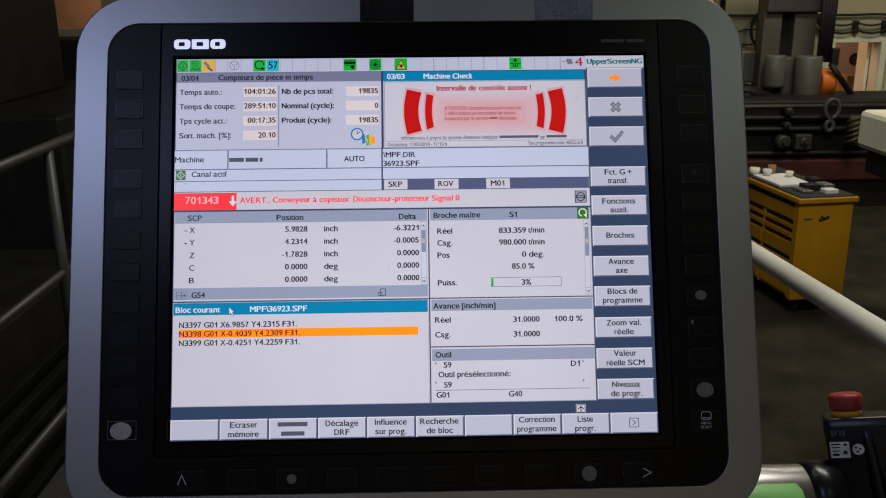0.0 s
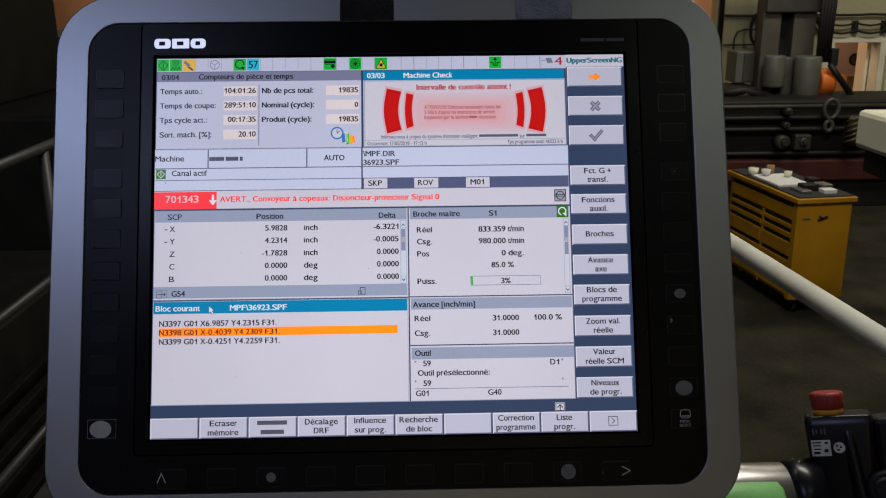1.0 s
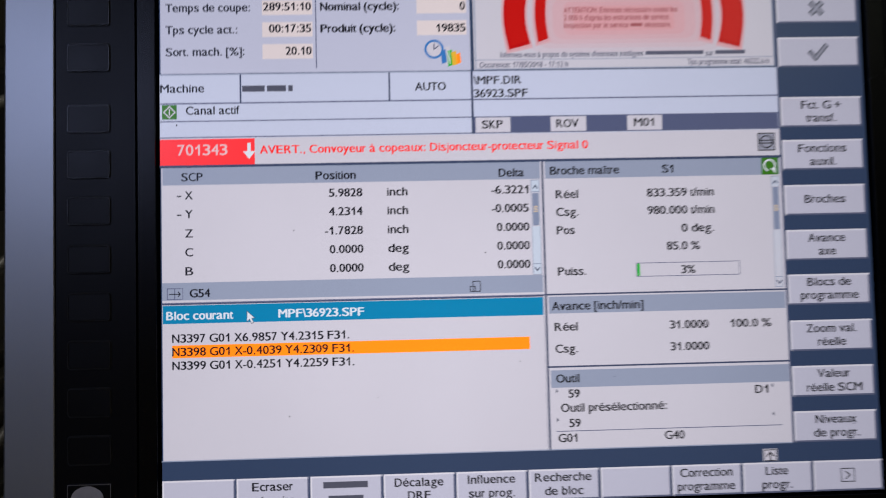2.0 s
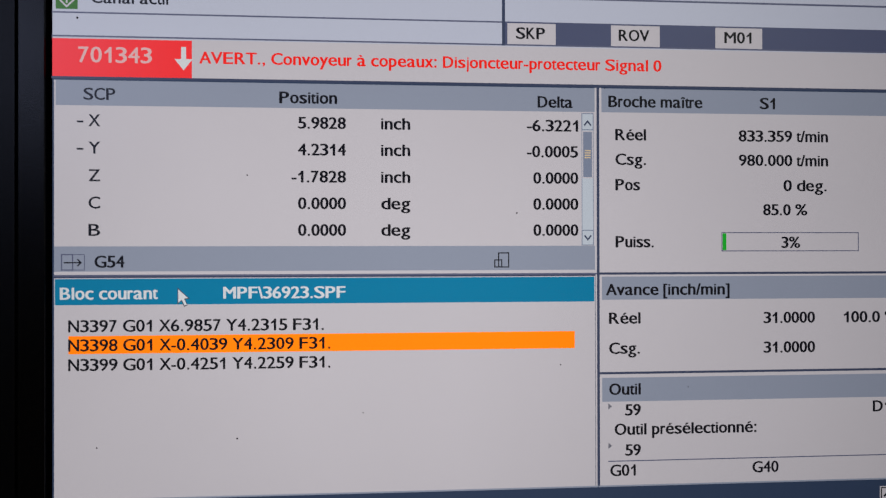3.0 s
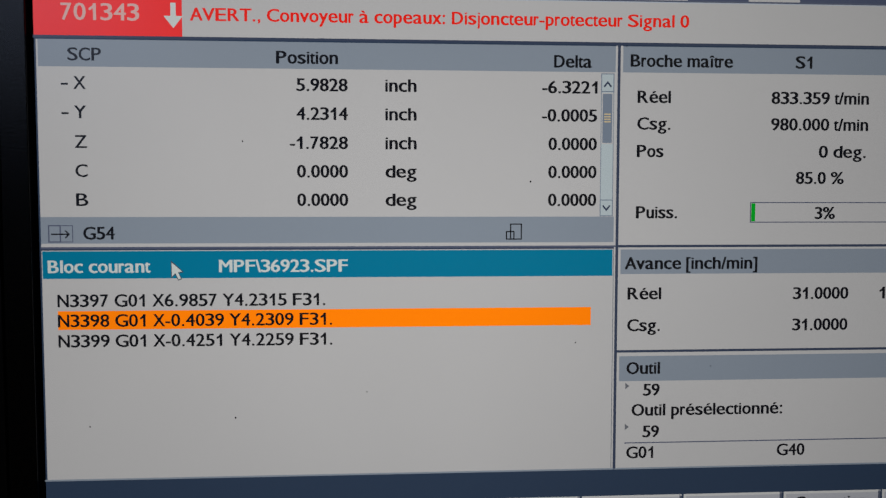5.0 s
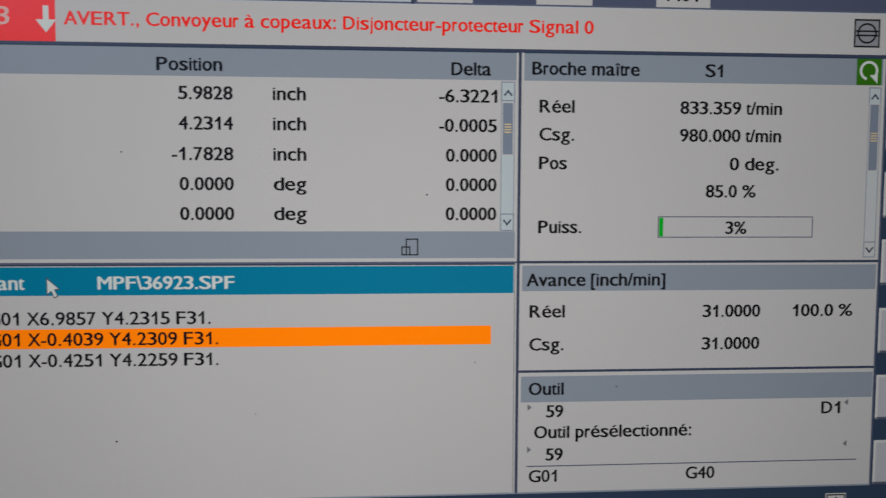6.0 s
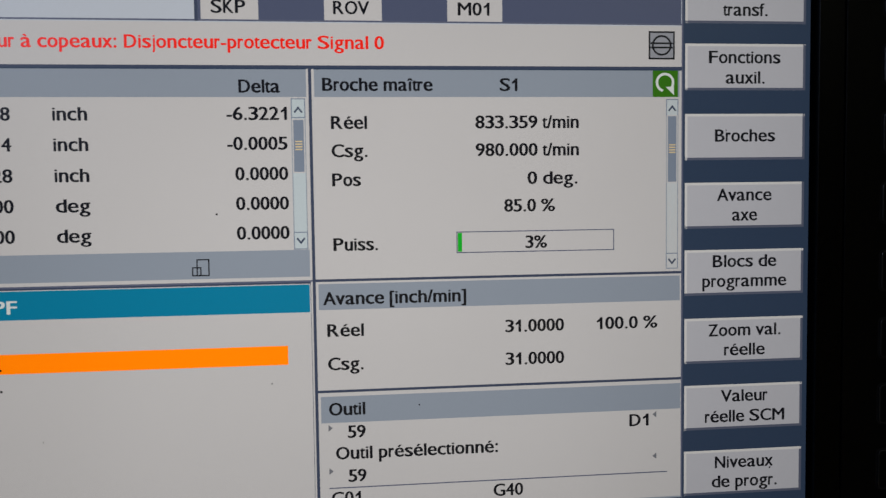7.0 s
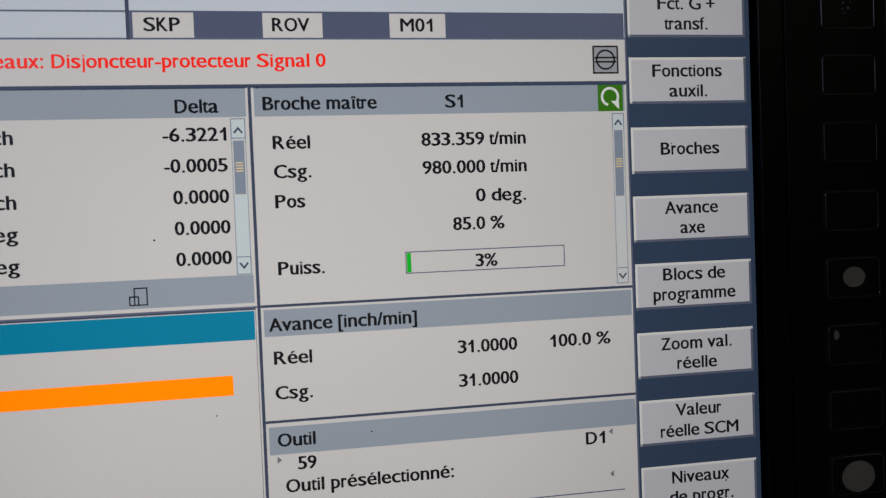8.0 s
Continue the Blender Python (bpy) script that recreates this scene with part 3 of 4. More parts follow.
rule(0, 367, 1119, 367, rule_grey, 2)
rule(0, 418, 1119, 418, rule_dark, 3)
box("alarm_field", 0, 370, 167, 417, red, 2)
text("701343", 31, 119, 399, pink_text, 19, bold=0.0)
poly([(154, 378), (160, 378), (160, 393), (168, 393), (157, 407), (146, 393), (154, 393)], LAYER[3], white_text, "icon_arrow", display)
text("AVERT., Convoyeur à copeaux: Disjoncteur-protecteur Signal 0", 176, 766, 398, red_text, bold=0.010)
box("icon_field", 1079, 376, 1109, 407, icon_pale, 2)
outline(1079, 376, 1109, 407, ink, 2)
ring_line(1094, 391.5, 11, 2.2, ink)
rule(1081, 389, 1107, 389, ink, 2)
rule(1081, 394, 1107, 394, ink, 2)

# positions
box("panel_fill", 2, 421, 679, 660, white, 1)
box("title_bar", 4, 421, 677, 452, header_blue, 2)
text("SCP", 37, 75, 445, ink, bold=0.0)
text("Position", 274, 346, 446, ink)
text("Delta", 602, 648, 447, ink)
for axis, sign, a, unit, b, v in (("X", "-", "5.9828", "inch", "-6.3221", 477.5), ("Y", "-", "4.2314", "inch", "-0.0005", 511), ("Z", "", "-1.7828", "inch", "0.0000", 545),
                                  ("C", "", "0.0000", "deg", "0.0000", 578.5), ("B", "", "0.0000", "deg", "0.0000", 612)):
    text(axis, 43, 57, v, ink, bold=0.0)
    if sign:
        text(sign, 29, 37, v - 1, ink)
    text(a, 289 if a[0] == "-" else 297, 357, v, ink)
    text(unit, 401, 438, v, ink)
    text(b, 588 if b[0] == "-" else 596, 655, v, ink)
scrollbar(660, 454, 675, 624, 477, 537, 466, 614)
box("status_bar", 2, 625, 677, 656, header_blue, 2)
text("G54", 50, 86, 651, ink, bold=0.006)
outline(11, 635, 24, 654, rule_grey)
outline(24, 635, 38, 654, rule_grey, 1)
stroke([(14, 645), (34, 645)], 1.6, LAYER[4], ink, "icon_line", display)
stroke([(30, 641), (34, 645), (30, 649)], 1.6, LAYER[4], ink, "icon_line", display)
outline(546, 643, 555, 652, ink, 1.4)
outline(551, 634, 564, 652, ink, 1.4)
rule(2, 661, 679, 661, rule_grey, 2)
rule(681, 419, 681, 936, rule_dark, 3)
rule(678.5, 421, 678.5, 936, white, 2, 2)
rule(684.5, 421, 684.5, 936, white, 2, 2)

# current block
box("panel_fill", 2, 663, 677, 936, white, 1)
box("title_bar", 3, 665, 676, 697, teal, 2)
text("Bloc courant", 9, 126, 690, white_text)
text("MPF\\36923.SPF", 205, 356, 690, white_text)
poly([(149.5, 676), (149.5, 697), (154.2, 692.6), (157.6, 700), (162, 698), (158.6, 690.8), (164.2, 690)], LAYER[4], ink_half, "mouse_pointer_edge", display)
poly([(150.4, 678.4), (150.4, 695), (154.6, 691), (158, 698.6), (160.8, 697.3), (157.4, 689.9), (162.2, 689.1)], LAYER[4] + 0.00003, white_text, "mouse_pointer", display)
box("highlight_bar", 19, 735, 650, 757, orange, 2)
text("N3397 G01 X6.9857 Y4.2315 F31.", 19, 329, 730, ink, bold=0.004)
text("N3398 G01 X-0.4039 Y4.2309 F31.", 19, 337, 753.5, ink, bold=0.004)
text("N3399 G01 X-0.4251 Y4.2259 F31.", 19, 337, 777.5, ink, bold=0.004)
rule(2, 663, 677, 663, rule_dark, 2)
rule(0, 936, 1120, 936, header_blue, 2)

# spindle, feed and tool
box("panel_fill", 683, 421, 1119, 936, white, 1)
box("title_bar", 686, 421, 1116, 452, header_blue, 2)
text("Broche maître", 695, 821, 445, ink)
text("S1", 899, 920, 445, ink)
box("status_icon", 1083, 421, 1114, 452, green_deep, 3)
ring_line(1098, 435, 10, 3.0, white_text, 110, 410, 4)
poly([(1099, 440), (1109, 440), (1109, 450)], LAYER[4], white_text, "icon_arrow", display)
for s, u1, v in (("Réel", 745, 488), ("Csg.", 745, 520), ("Pos", 737, 553), ("Puiss.", 755, 627)):
    text(s, 704, u1, v, ink)
for s, u0, u1, v in (("833.359 t/min", 870, 993, 488), ("980.000 t/min", 870, 993, 520), ("0 deg.", 931, 991, 553), ("85.0 %", 903, 964, 585)):
    text(s, u0, u1, v, ink)
outline(847, 608, 1035, 632, rule_grey, 1.2)
box("load_bar", 848, 609, 853, 631, green, 3)
text("3%", 928, 954, 628, ink)
scrollbar(1100, 455, 1114, 656, 474, 553, 465, 647)
rule(682, 661, 1118, 661, rule_dark, 3)
box("title_bar", 686, 665, 1117, 695, header_blue, 2)
text("Avance [inch/min]", 691, 857, 689, ink)
text("Réel", 695, 737, 726, ink)
text("Csg.", 695, 736, 765, ink)
text("31.0000", 903, 974, 727, ink)
text("31.0000", 903, 974, 766, ink)
text("100.0 %", 1014, 1089, 727, ink)
rule(682, 790, 1119, 790, rule_dark, 3)
box("title_bar", 686, 796, 1118, 827, header_blue, 2)
text("Outil", 695, 737, 818, ink)
text("59", 716, 737, 845, ink)
text("Outil présélectionné:", 702, 893, 870, ink)
text("59", 716, 737, 897, ink)
rule(694, 904, 1101, 904, rule_grey, 1.4)
text("G01", 696, 730, 923, ink, bold=0.006)
text("G40", 887, 923, 923, ink, bold=0.006)
text("D1", 1054, 1078, 846, ink)
for u, v in ((694, 829), (694, 880)):
    poly([(u, v), (u + 5, v + 4), (u, v + 8)], LAYER[3], icon_grey, "icon_arrow", display)
for u, v in ((1088, 829), (1088, 880)):
    poly([(u, v), (u, v + 8), (u - 5, v + 4)], LAYER[3], icon_grey, "icon_arrow", display)
rule(1119.5, 39, 1119.5, 936, rule_grey, 2)

# soft keys
for k in range(10):
    softkey(0 + 128.3 * k, 970, 126 + 128.3 * k, 1024)
for v in (35, 117, 199, 310, 389, 472, 554, 635, 718, 800, 881):
    softkey(1123, v, 1274, v + 55)
for s, u0, u1, v in (("Ecraser", 155, 226, 992), ("mémoire", 150, 230, 1016), ("Décalage", 404, 490, 992), ("DRF", 427, 467, 1015), ("Influence", 533, 617, 991),
                     ("sur prog.", 534, 616, 1015), ("Recherche", 652, 753, 991), ("de bloc", 669, 738, 1015), ("Correction", 912, 1007, 991), ("programme", 907, 1011, 1015),
                     ("Liste", 1067, 1108, 992), ("progr.", 1060, 1115, 1016)):
    text(s, u0, u1, v, ink, bold=0.006)
for s, u0, u1, v in (("Fct. G +", 1161, 1235, 332), ("transf.", 1169, 1225, 356), ("Fonctions", 1152, 1242, 412), ("auxil.", 1173, 1222, 436), ("Broches", 1160, 1236, 505),
                     ("Avance", 1163, 1232, 576), ("axe", 1182, 1214, 600), ("Blocs de", 1158, 1239, 656), ("programme", 1145, 1252, 680), ("Zoom val.", 1153, 1245, 740)):
    text(s, u0, u1, v, ink, bold=0.006)
for s, u0, u1, v in (("réelle", 1173, 1225, 764), ("Valeur", 1169, 1229, 821), ("réelle SCM", 1149, 1251, 846), ("Niveaux", 1162, 1237, 903), ("de progr.", 1158, 1242, 927)):
    text(s, u0, u1, v, ink, bold=0.006)
for u0, u1, v in ((279, 357, 992), (288, 349, 1016)):
    box("name_bar", u0, v - 12, u1, v - 1, ink_half, 3)
outline(1205, 985, 1229, 1008, ink, 1.6)
stroke([(1213, 990), (1221, 996.5), (1213, 1003)], 1.8, LAYER[4], ink, "icon_line", display)
box("icon_field", 1064, 946, 1090, 968, white, 1)
outline(1066, 948, 1088, 967, ink, 1.6)
stroke([(1077, 966), (1077, 952)], 2.4, LAYER[4], ink, "icon_line", display)
stroke([(1070, 959), (1077, 952), (1084, 959)], 2.4, LAYER[4], ink, "icon_line", display)
poly([(1183, 58), (1199, 58), (1199, 51), (1215, 63), (1199, 75), (1199, 68), (1183, 68)], LAYER[3], icon_orange, "icon_arrow", display)
for w, m, lay in ((10.5, icon_dark, 2), (8, icon_grey, 3), (3.5, icon_pale, 4)):
    for a, b in (((1189, 136), (1207, 154)), ((1207, 136), (1189, 154))):
        stroke([a, b], w, LAYER[lay] + (0.00001 if a[0] > b[0] else 0), m, "icon_cross", display)
    stroke([(1183, 227), (1193, 238), (1213, 215)], w - 1.5, LAYER[lay], m, "icon_tick", display)

# printing on the lowest key of the right column
outline_d = F + 0.0008
stroke(round_outline(1392, 970, 1418, 991, 7, 4), 1.6, outline_d, print_white, "key_symbol", panel, True)
stroke([(1396, 986), (1414, 986)], 2.4, outline_d, print_white, "key_symbol", panel)
text("MENU", 1391, 1417, 1003, print_white, 6.5, panel, outline_d, 0.0)
text("SELECT", 1389, 1419, 1013, print_white, 6.5, panel, outline_d, 0.0)

# specks of dust on the screen and the front
random.seed(11)
for u, v in [(631, 778), (53, 872), (378, 835), (222, 864), (1232, 905), (690, 421), (30, 345), (1090, 120), (820, 60)] + [(random.uniform(0, 1270), random.uniform(40, 1010)) for k in range(5)]:
    bm = bmesh.new()
    disc(bm, u, v, 0.0010, random.uniform(0.7, 1.3), 1, 0.5, 7)
    part("dust_speck", bm, key_groove, panel)


def tape_piece(name, u0, u1, material, label):
    """A strip of tape folded over the top edge of the housing."""
    ob = thing(name, PANEL, label, "tape")
    bm = bmesh.new()
    n, rows = 14, []
    path = [(-97, 0.0058), (-125, 0.0059), (-150, 0.0059), (-167, 0.0058), (-178, 0.0040), (-178, -0.012), (-177, -0.03)]
    for v, d in path:
        rows.append([bm.verts.new(at(u0 + (u1 - u0) * k / n + (1.6 * noise.noise((v * 0.2, k, u0)) if k in (0, n) else 0),
                                     v + (1.5 * noise.noise((k * 0.7, u0, 1)) if v == -97 else 0), d)) for k in range(n + 1)])
    for a, b in zip(rows, rows[1:]):
        for k in range(n):
            bm.faces.new((a[k], a[k + 1], b[k + 1], b[k]))
    bmesh.ops.recalc_face_normals(bm, faces=bm.faces)
    bmesh.ops.solidify(bm, geom=list(bm.faces), thickness=0.0009)
    part("strip", bm, material, ob)
    bm = bmesh.new()
    for k in range(60):
        u, v = random.uniform(u0 + 2, u1 - 2), random.uniform(-164, -102)
        block(bm, (u - 640) * S - 0.0002, -0.0070, (512 - v) * S - 0.0009, (u - 640) * S + 0.0002, -0.0060, (512 - v) * S + 0.0009)
    part("lint", bm, material, ob)
    return ob


tape_piece("black_tape", 502, 648, tape_black, "strip of black cloth tape over the panel's top edge")
tape_piece("grey_tape", 983, 1140, tape_grey, "strip of grey woven tape over the panel's top edge")

# ---- stand of the panel, tube and hand-held unit ----
stand = thing("panel_stand", pose(0, 0.14, 0.85), "steel post that carries the control panel", "stand")
bm = bmesh.new()
tube(bm, [(0, 0, 0.02), (0, 0, 1.2)], 0.045, 24)
part("post", bm, steel, stand)
bm = bmesh.new()
block(bm, -0.11, -0.11, 0, 0.11, 0.11, 0.02, 0.004)
part("base_plate", bm, steel, stand)
bm = bmesh.new()
block(bm, -0.06, -0.10, 1.18, 0.06, 0.05, 1.30, 0.008)
part("head", bm, steel, stand)

holder = thing("holder_tube", pose(0, -0.004, 1.877), "round steel tube with a green reflection band beside the panel", "tube")
bm = bmesh.new()
tube(bm, [(-0.02, 0, 0), (0.335, 0, 0), (0.338, 0, 0)], [0.0285, 0.0285, 0.027], 40)
tube(bm, [(0.0, 0.0, 0.0), (0.0, 0.12, 0.0)], 0.018, 20)
part("tube", bm, steel, holder)
# added green cylinder that stands in for a green reflection on the tube
bm = bmesh.new()
tube(bm, [(0.02, -0.012, -0.006), (0.319, -0.012, -0.006), (0.323, -0.012, -0.006)], [0.030, 0.030, 0.0275], 40)
part("reflection_band", bm, green_reflection, holder, "glossy green band for the reflection on the tube")
bm = bmesh.new()
tube(bm, [(0.336, 0, 0), (0.343, 0, 0.001), (0.360, 0, 0.001)], [0.0290, 0.0310, 0.0310], 36)
part("collar", bm, box_black, holder, "black rubber collar")

unit = thing("hand_held_unit", pose(0.3915, -0.011, 1.857, -17, -12, -20) @ Matrix.Scale(0.88, 4), "black hand-held control unit with a red emergency stop button", "control unit")
bm = bmesh.new()
rings = []
for z, hx, hy, r, sx in ((-0.06, 0.024, 0.016, 0.008, 0.0), (0.0, 0.027, 0.0185, 0.009, 0.0), (0.06, 0.0295, 0.020, 0.008, 0.0), (0.095, 0.031, 0.0205, 0.007, 0.0), (0.1025, 0.0302, 0.0198, 0.0065, 0.0), (0.1045, 0.028, 0.018, 0.0055, 0.0)):
    ring = []
    for cx, cy, a0 in ((hx - r, -hy + r, -90), (hx - r, hy - r, 0), (-hx + r, hy - r, 90), (-hx + r, -hy + r, 180)):
        for k in range(7):
            a = radians(a0 + 15 * k)
            ring.append(Vector((cx + r * math.cos(a) + sx, cy + r * math.sin(a), z)))
    rings.append(ring)
loops(bm, rings, True)
body = part("body", bm, box_black, unit, "glossy black plastic body")
for p in body.data.polygons:
    p.use_smooth = len(p.vertices) == 4
bm = bmesh.new()
tube(bm, [(0.020, -0.012, -0.05), (0.015, -0.0155, 0.0), (0.010, -0.0155, 0.05), (0.007, -0.0145, 0.085), (0.006, -0.0115, 0.101)], [0.0085, 0.0085, 0.0078, 0.0075, 0.0065], 20)
part("grip_rib", bm, box_black, unit)
bm = bmesh.new()
block(bm, 0.0305, -0.018, -0.05, 0.050, 0.020, 0.100, 0.005)
part("side_cover", bm, box_black, unit, "black side cover with a seam")
bm = bmesh.new()
tube(bm, [(0.034, -0.0140, 0.036), (0.034, -0.0250, 0.036), (0.034, -0.0290, 0.036)], [0.016, 0.016, 0.0135], 28)
tube(bm, [(0.034, -0.0260, 0.036), (0.034, -0.0310, 0.036), (0.034, -0.0330, 0.036)], [0.0105, 0.0105, 0.0085], 24)
tube(bm, [(0.034, -0.0310, 0.036), (0.034, -0.0340, 0.036)], [0.005, 0.004], 16)
part("knob", bm, rubber, unit, "round black rubber knob")
bm = bmesh.new()
tube(bm, [(-0.0075, 0, 0.1035), (-0.0075, 0, 0.1105)], 0.0140, 32)
part("collar", bm, ring_yellow, unit, "yellow plastic collar")
bm = bmesh.new()
tube(bm, [(-0.0075, 0, 0.1095), (-0.0075, 0, 0.1115), (-0.0075, 0, 0.1225), (-0.0075, 0, 0.125), (-0.0075, 0, 0.126)], [0.0142, 0.0152, 0.0156, 0.0148, 0.0125], 40)
part("stop_button", bm, button_red, unit, "red mushroom stop button")
for a in range(0, 360, 45):
    bm = bmesh.new()
    c, q = math.cos(radians(a)), math.sin(radians(a))
    tube(bm, [(-0.0075 + 0.0150 * c, 0.0150 * q, 0.1190), (-0.0075 + 0.0150 * c, 0.0150 * q, 0.1245)], 0.0009, 6)
    part("grip_notch", bm, button_red, unit)


def patch(bm, x, z, w, h, y=-0.0203, n=1):
    block(bm, x - w / 2, y - 0.0004, z - h / 2, x + w / 2, y + 0.0012, z + h / 2)
    return bm


bm = bmesh.new()
patch(bm, -0.0185, 0.074, 0.0175, 0.0155)
decal = part("sticker", bm, sticker, unit, "worn pale type sticker")
for x, z, w, h in ((-0.022, 0.0795, 0.008, 0.0012), (-0.022, 0.0765, 0.007, 0.0010), (-0.022, 0.0730, 0.007, 0.0010), (-0.0225, 0.0695, 0.006, 0.0022), (-0.0135, 0.0790, 0.003, 0.002), (-0.014, 0.0715, 0.0035, 0.003)):
    bm = bmesh.new()
    patch(bm, x, z, w, h, -0.0208)
    part("print_bar", bm, key_groove, decal)
bm = bmesh.new()
tube(bm, [(-0.0022, -0.0200, 0.074), (-0.0022, -0.0209, 0.074)], 0.0053, 20)
seal = part("round_sticker", bm, sticker, unit, "round worn pale sticker")
for x, z in ((-0.0042, 0.076), (-0.0007, 0.0745), (-0.0032, 0.072)):
    bm = bmesh.new()
    patch(bm, x, z, 0.002, 0.0016, -0.0212)
    part("print_bar", bm, key_groove, seal)
for x, h in ((-0.024, 0.006), (-0.021, 0.004), (-0.0165, 0.005), (-0.0135, 0.0065)):
    bm = bmesh.new()
    patch(bm, x, 0.0900, 0.0016, h)
    part("print_mark", bm, print_grey, unit)

# ---- platform with its rails ----
bm = bmesh.new()
block(bm, -1.16, -2.4, 0.80, 0.66, 3.2, 0.85)
solid("platform", bm, platform_steel, "steel operator platform beside the machine", "platform")


def railing(x, y0, y1, label, mids, rail_paint):
    ob = thing("guard_rail", pose(x, 0, 0.85), label, "railing", "platform railings")
    bm = bmesh.new()
    tube(bm, [(0, y0, 1.01), (0, y1, 1.01)], 0.0165, 20)
    part("top_rail", bm, rail_paint, ob)
    for z in mids:
        bm = bmesh.new()
        tube(bm, [(0, y0, z), (0, y1, z)], 0.0135, 16)
        part("mid_rail", bm, rail_paint, ob)
    for y in (y0 + 0.06, y1 - 0.06):
        bm = bmesh.new()
        tube(bm, [(0, y, 0), (0, y, 1.0)], 0.0165, 16)
        part("post", bm, rail_paint, ob)
    return ob


right_rail = railing(0.598, -1.6, 1.35, "cream painted tubular guard rail of the platform", (), rail_paint)
right_rail.rotation_euler[2] = radians(5.1)
right_rail.location = (0.65, 0, 0.85)
left_rail = railing(-1.11, 1.3, 3.1, "tubular guard rail of the platform, its shade put into the paint", (0.62, 0.21), shaded_rail)
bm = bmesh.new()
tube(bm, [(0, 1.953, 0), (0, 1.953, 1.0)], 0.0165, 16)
part("post", bm, shaded_rail, left_rail)

# ---- hall shell ----
bm = bmesh.new()
block(bm, -12, -9, -0.1, 14, 13.2, 0.0)
solid("floor", bm, concrete, "dark oil-stained concrete hall floor", "floor")
bm = bmesh.new()
block(bm, -12, -9, 6.0, 14, 13.2, 6.2)
solid("ceiling", bm, wall_paint, "plain hall ceiling", "ceiling")
# far wall with a doorway and two hatches
bm = bmesh.new()
for x0, z0, x1, z1 in ((-12, 0, -5.0, 6), (-5.0, 0, -4.05, 1.86), (-5.0, 2.55, -4.05, 6), (-4.05, 0, 2.9, 6), (2.9, 0, 3.83, 1.82), (2.9, 2.7, 3.83, 6), (3.83, 0, 5.41, 6),
                       (5.41, 1.62, 6.03, 6), (6.03, 0, 14, 6)):
    block(bm, x0, 11.0, z0, x1, 11.2, z1)
solid("wall_north", bm, wall_paint, "stained olive-grey hall wall", "wall")
for name, box3 in (("wall_south", (-12, -9.2, 14, -9.0)), ("wall_west", (-12.2, -9, -12, 13.2)), ("wall_east", (14, -9, 14.2, 13.2)), ("wall_back_room", (-12, 13.2, 14, 13.4))):
    bm = bmesh.new()
    block(bm, box3[0], box3[1], 0, box3[2], box3[3], 6)
    solid(name, bm, warm_wall if "back" in name else wall_paint, "plain hall wall", "wall")
bm = bmesh.new()
for x0, x1, z1 in ((5.25, 5.416, 1.612), (6.024, 6.10, 1.612), (5.25, 6.10, 1.69)):
    block(bm, x0, 10.96, 0 if z1 < 1.65 else 1.612, x1, 11.22, z1, 0.006)
solid("door_frame", bm, white_paint, "pale door frame round a lit doorway", "door frame")
lamp("room_lamp", (5.0, 12.3, 2.5), (6.4, 12.3, 0.9), 0.6, 0.6, 13, (1.0, 0.62, 0.40))
lamp("room_lamp", (3.3, 12.2, 3.4), (3.6, 12.9, 1.9), 0.6, 0.6, 22, (1.0, 0.52, 0.22))
lamp("room_lamp", (-4.4, 12.2, 3.2), (-4.5, 12.9, 1.6), 0.6, 0.6, 9, (1.0, 0.52, 0.22))

# door leaf opened into the back room, wall panel and pipe beside the openings
leaf = thing("door_leaf", pose(6.02, 11.23, 0.0), "pale painted door standing open into the back room", "door")
bm = bmesh.new()
block(bm, -0.04, 0.0, 0.01, 0.0, 0.26, 1.6, 0.004)
part("panel", bm, white_paint, leaf)
bm = bmesh.new()
tube(bm, [(-0.04, 0.21, 0.86), (-0.075, 0.21, 0.86), (-0.08, 0.13, 0.86)], 0.009, 10)
part("door_handle", bm, steel, leaf)
bm = bmesh.new()
block(bm, 6.13, 10.92, 0.0, 8.2, 10.99, 1.72, 0.008)
solid("wall_panel", bm, white_paint, "pale painted sheet panel on the hall wall", "panel")
ob = thing("wall_pipe", pose(3.872, 10.9, 0.0), "dark upright pipe on the hall wall", "pipe")
bm = bmesh.new()
tube(bm, [(0, 0, 0), (0, 0, 5.9)], 0.034, 14)
part("pipe", bm, dark_machine, ob)

# things seen through the doorway
ob = thing("cardboard_box", pose(6.535, 12.6, 0.0), "tall brown cardboard box in the lit back room", "box")
bm = bmesh.new()
block(bm, -0.22, -0.2, 0, 0.12, 0.2, 1.046, 0.006)
part("carton", bm, cardboard, ob)
bm = bmesh.new()
block(bm, 0.0 - 0.22, -0.203, 0.5, 0.12, -0.201, 0.54)
part("tape_band", bm, paper, ob)
ob = thing("wall_dial", pose(6.78, 13.18, 1.226), "round dark dial on the back room wall", "dial")
bm = bmesh.new()
tube(bm, [(0, 0, 0), (0, -0.04, 0)], 0.095, 24)
part("case", bm, dark_machine, ob)
bm = bmesh.new()
tube(bm, [(0, -0.04, 0), (0, -0.045, 0)], 0.072, 24)
part("face", bm, grey_paint, ob)

# ---- tool cabinet ----
cab = thing("tool_cabinet", pose(2.67, 5.32, 0.0, 0, 0, 7.5), "yellow metal workshop drawer cabinet on castors", "cabinet")
bm = bmesh.new()
block(bm, 0.02, 0.0, 0.11, 0.42, 1.05, 0.83, 0.006)
part("body", bm, yellow_paint, cab)
bm = bmesh.new()
block(bm, -0.015, -0.02, 0.835, 0.445, 1.07, 0.872, 0.006)
part("top", bm, yellow_paint, cab)
bm = bmesh.new()
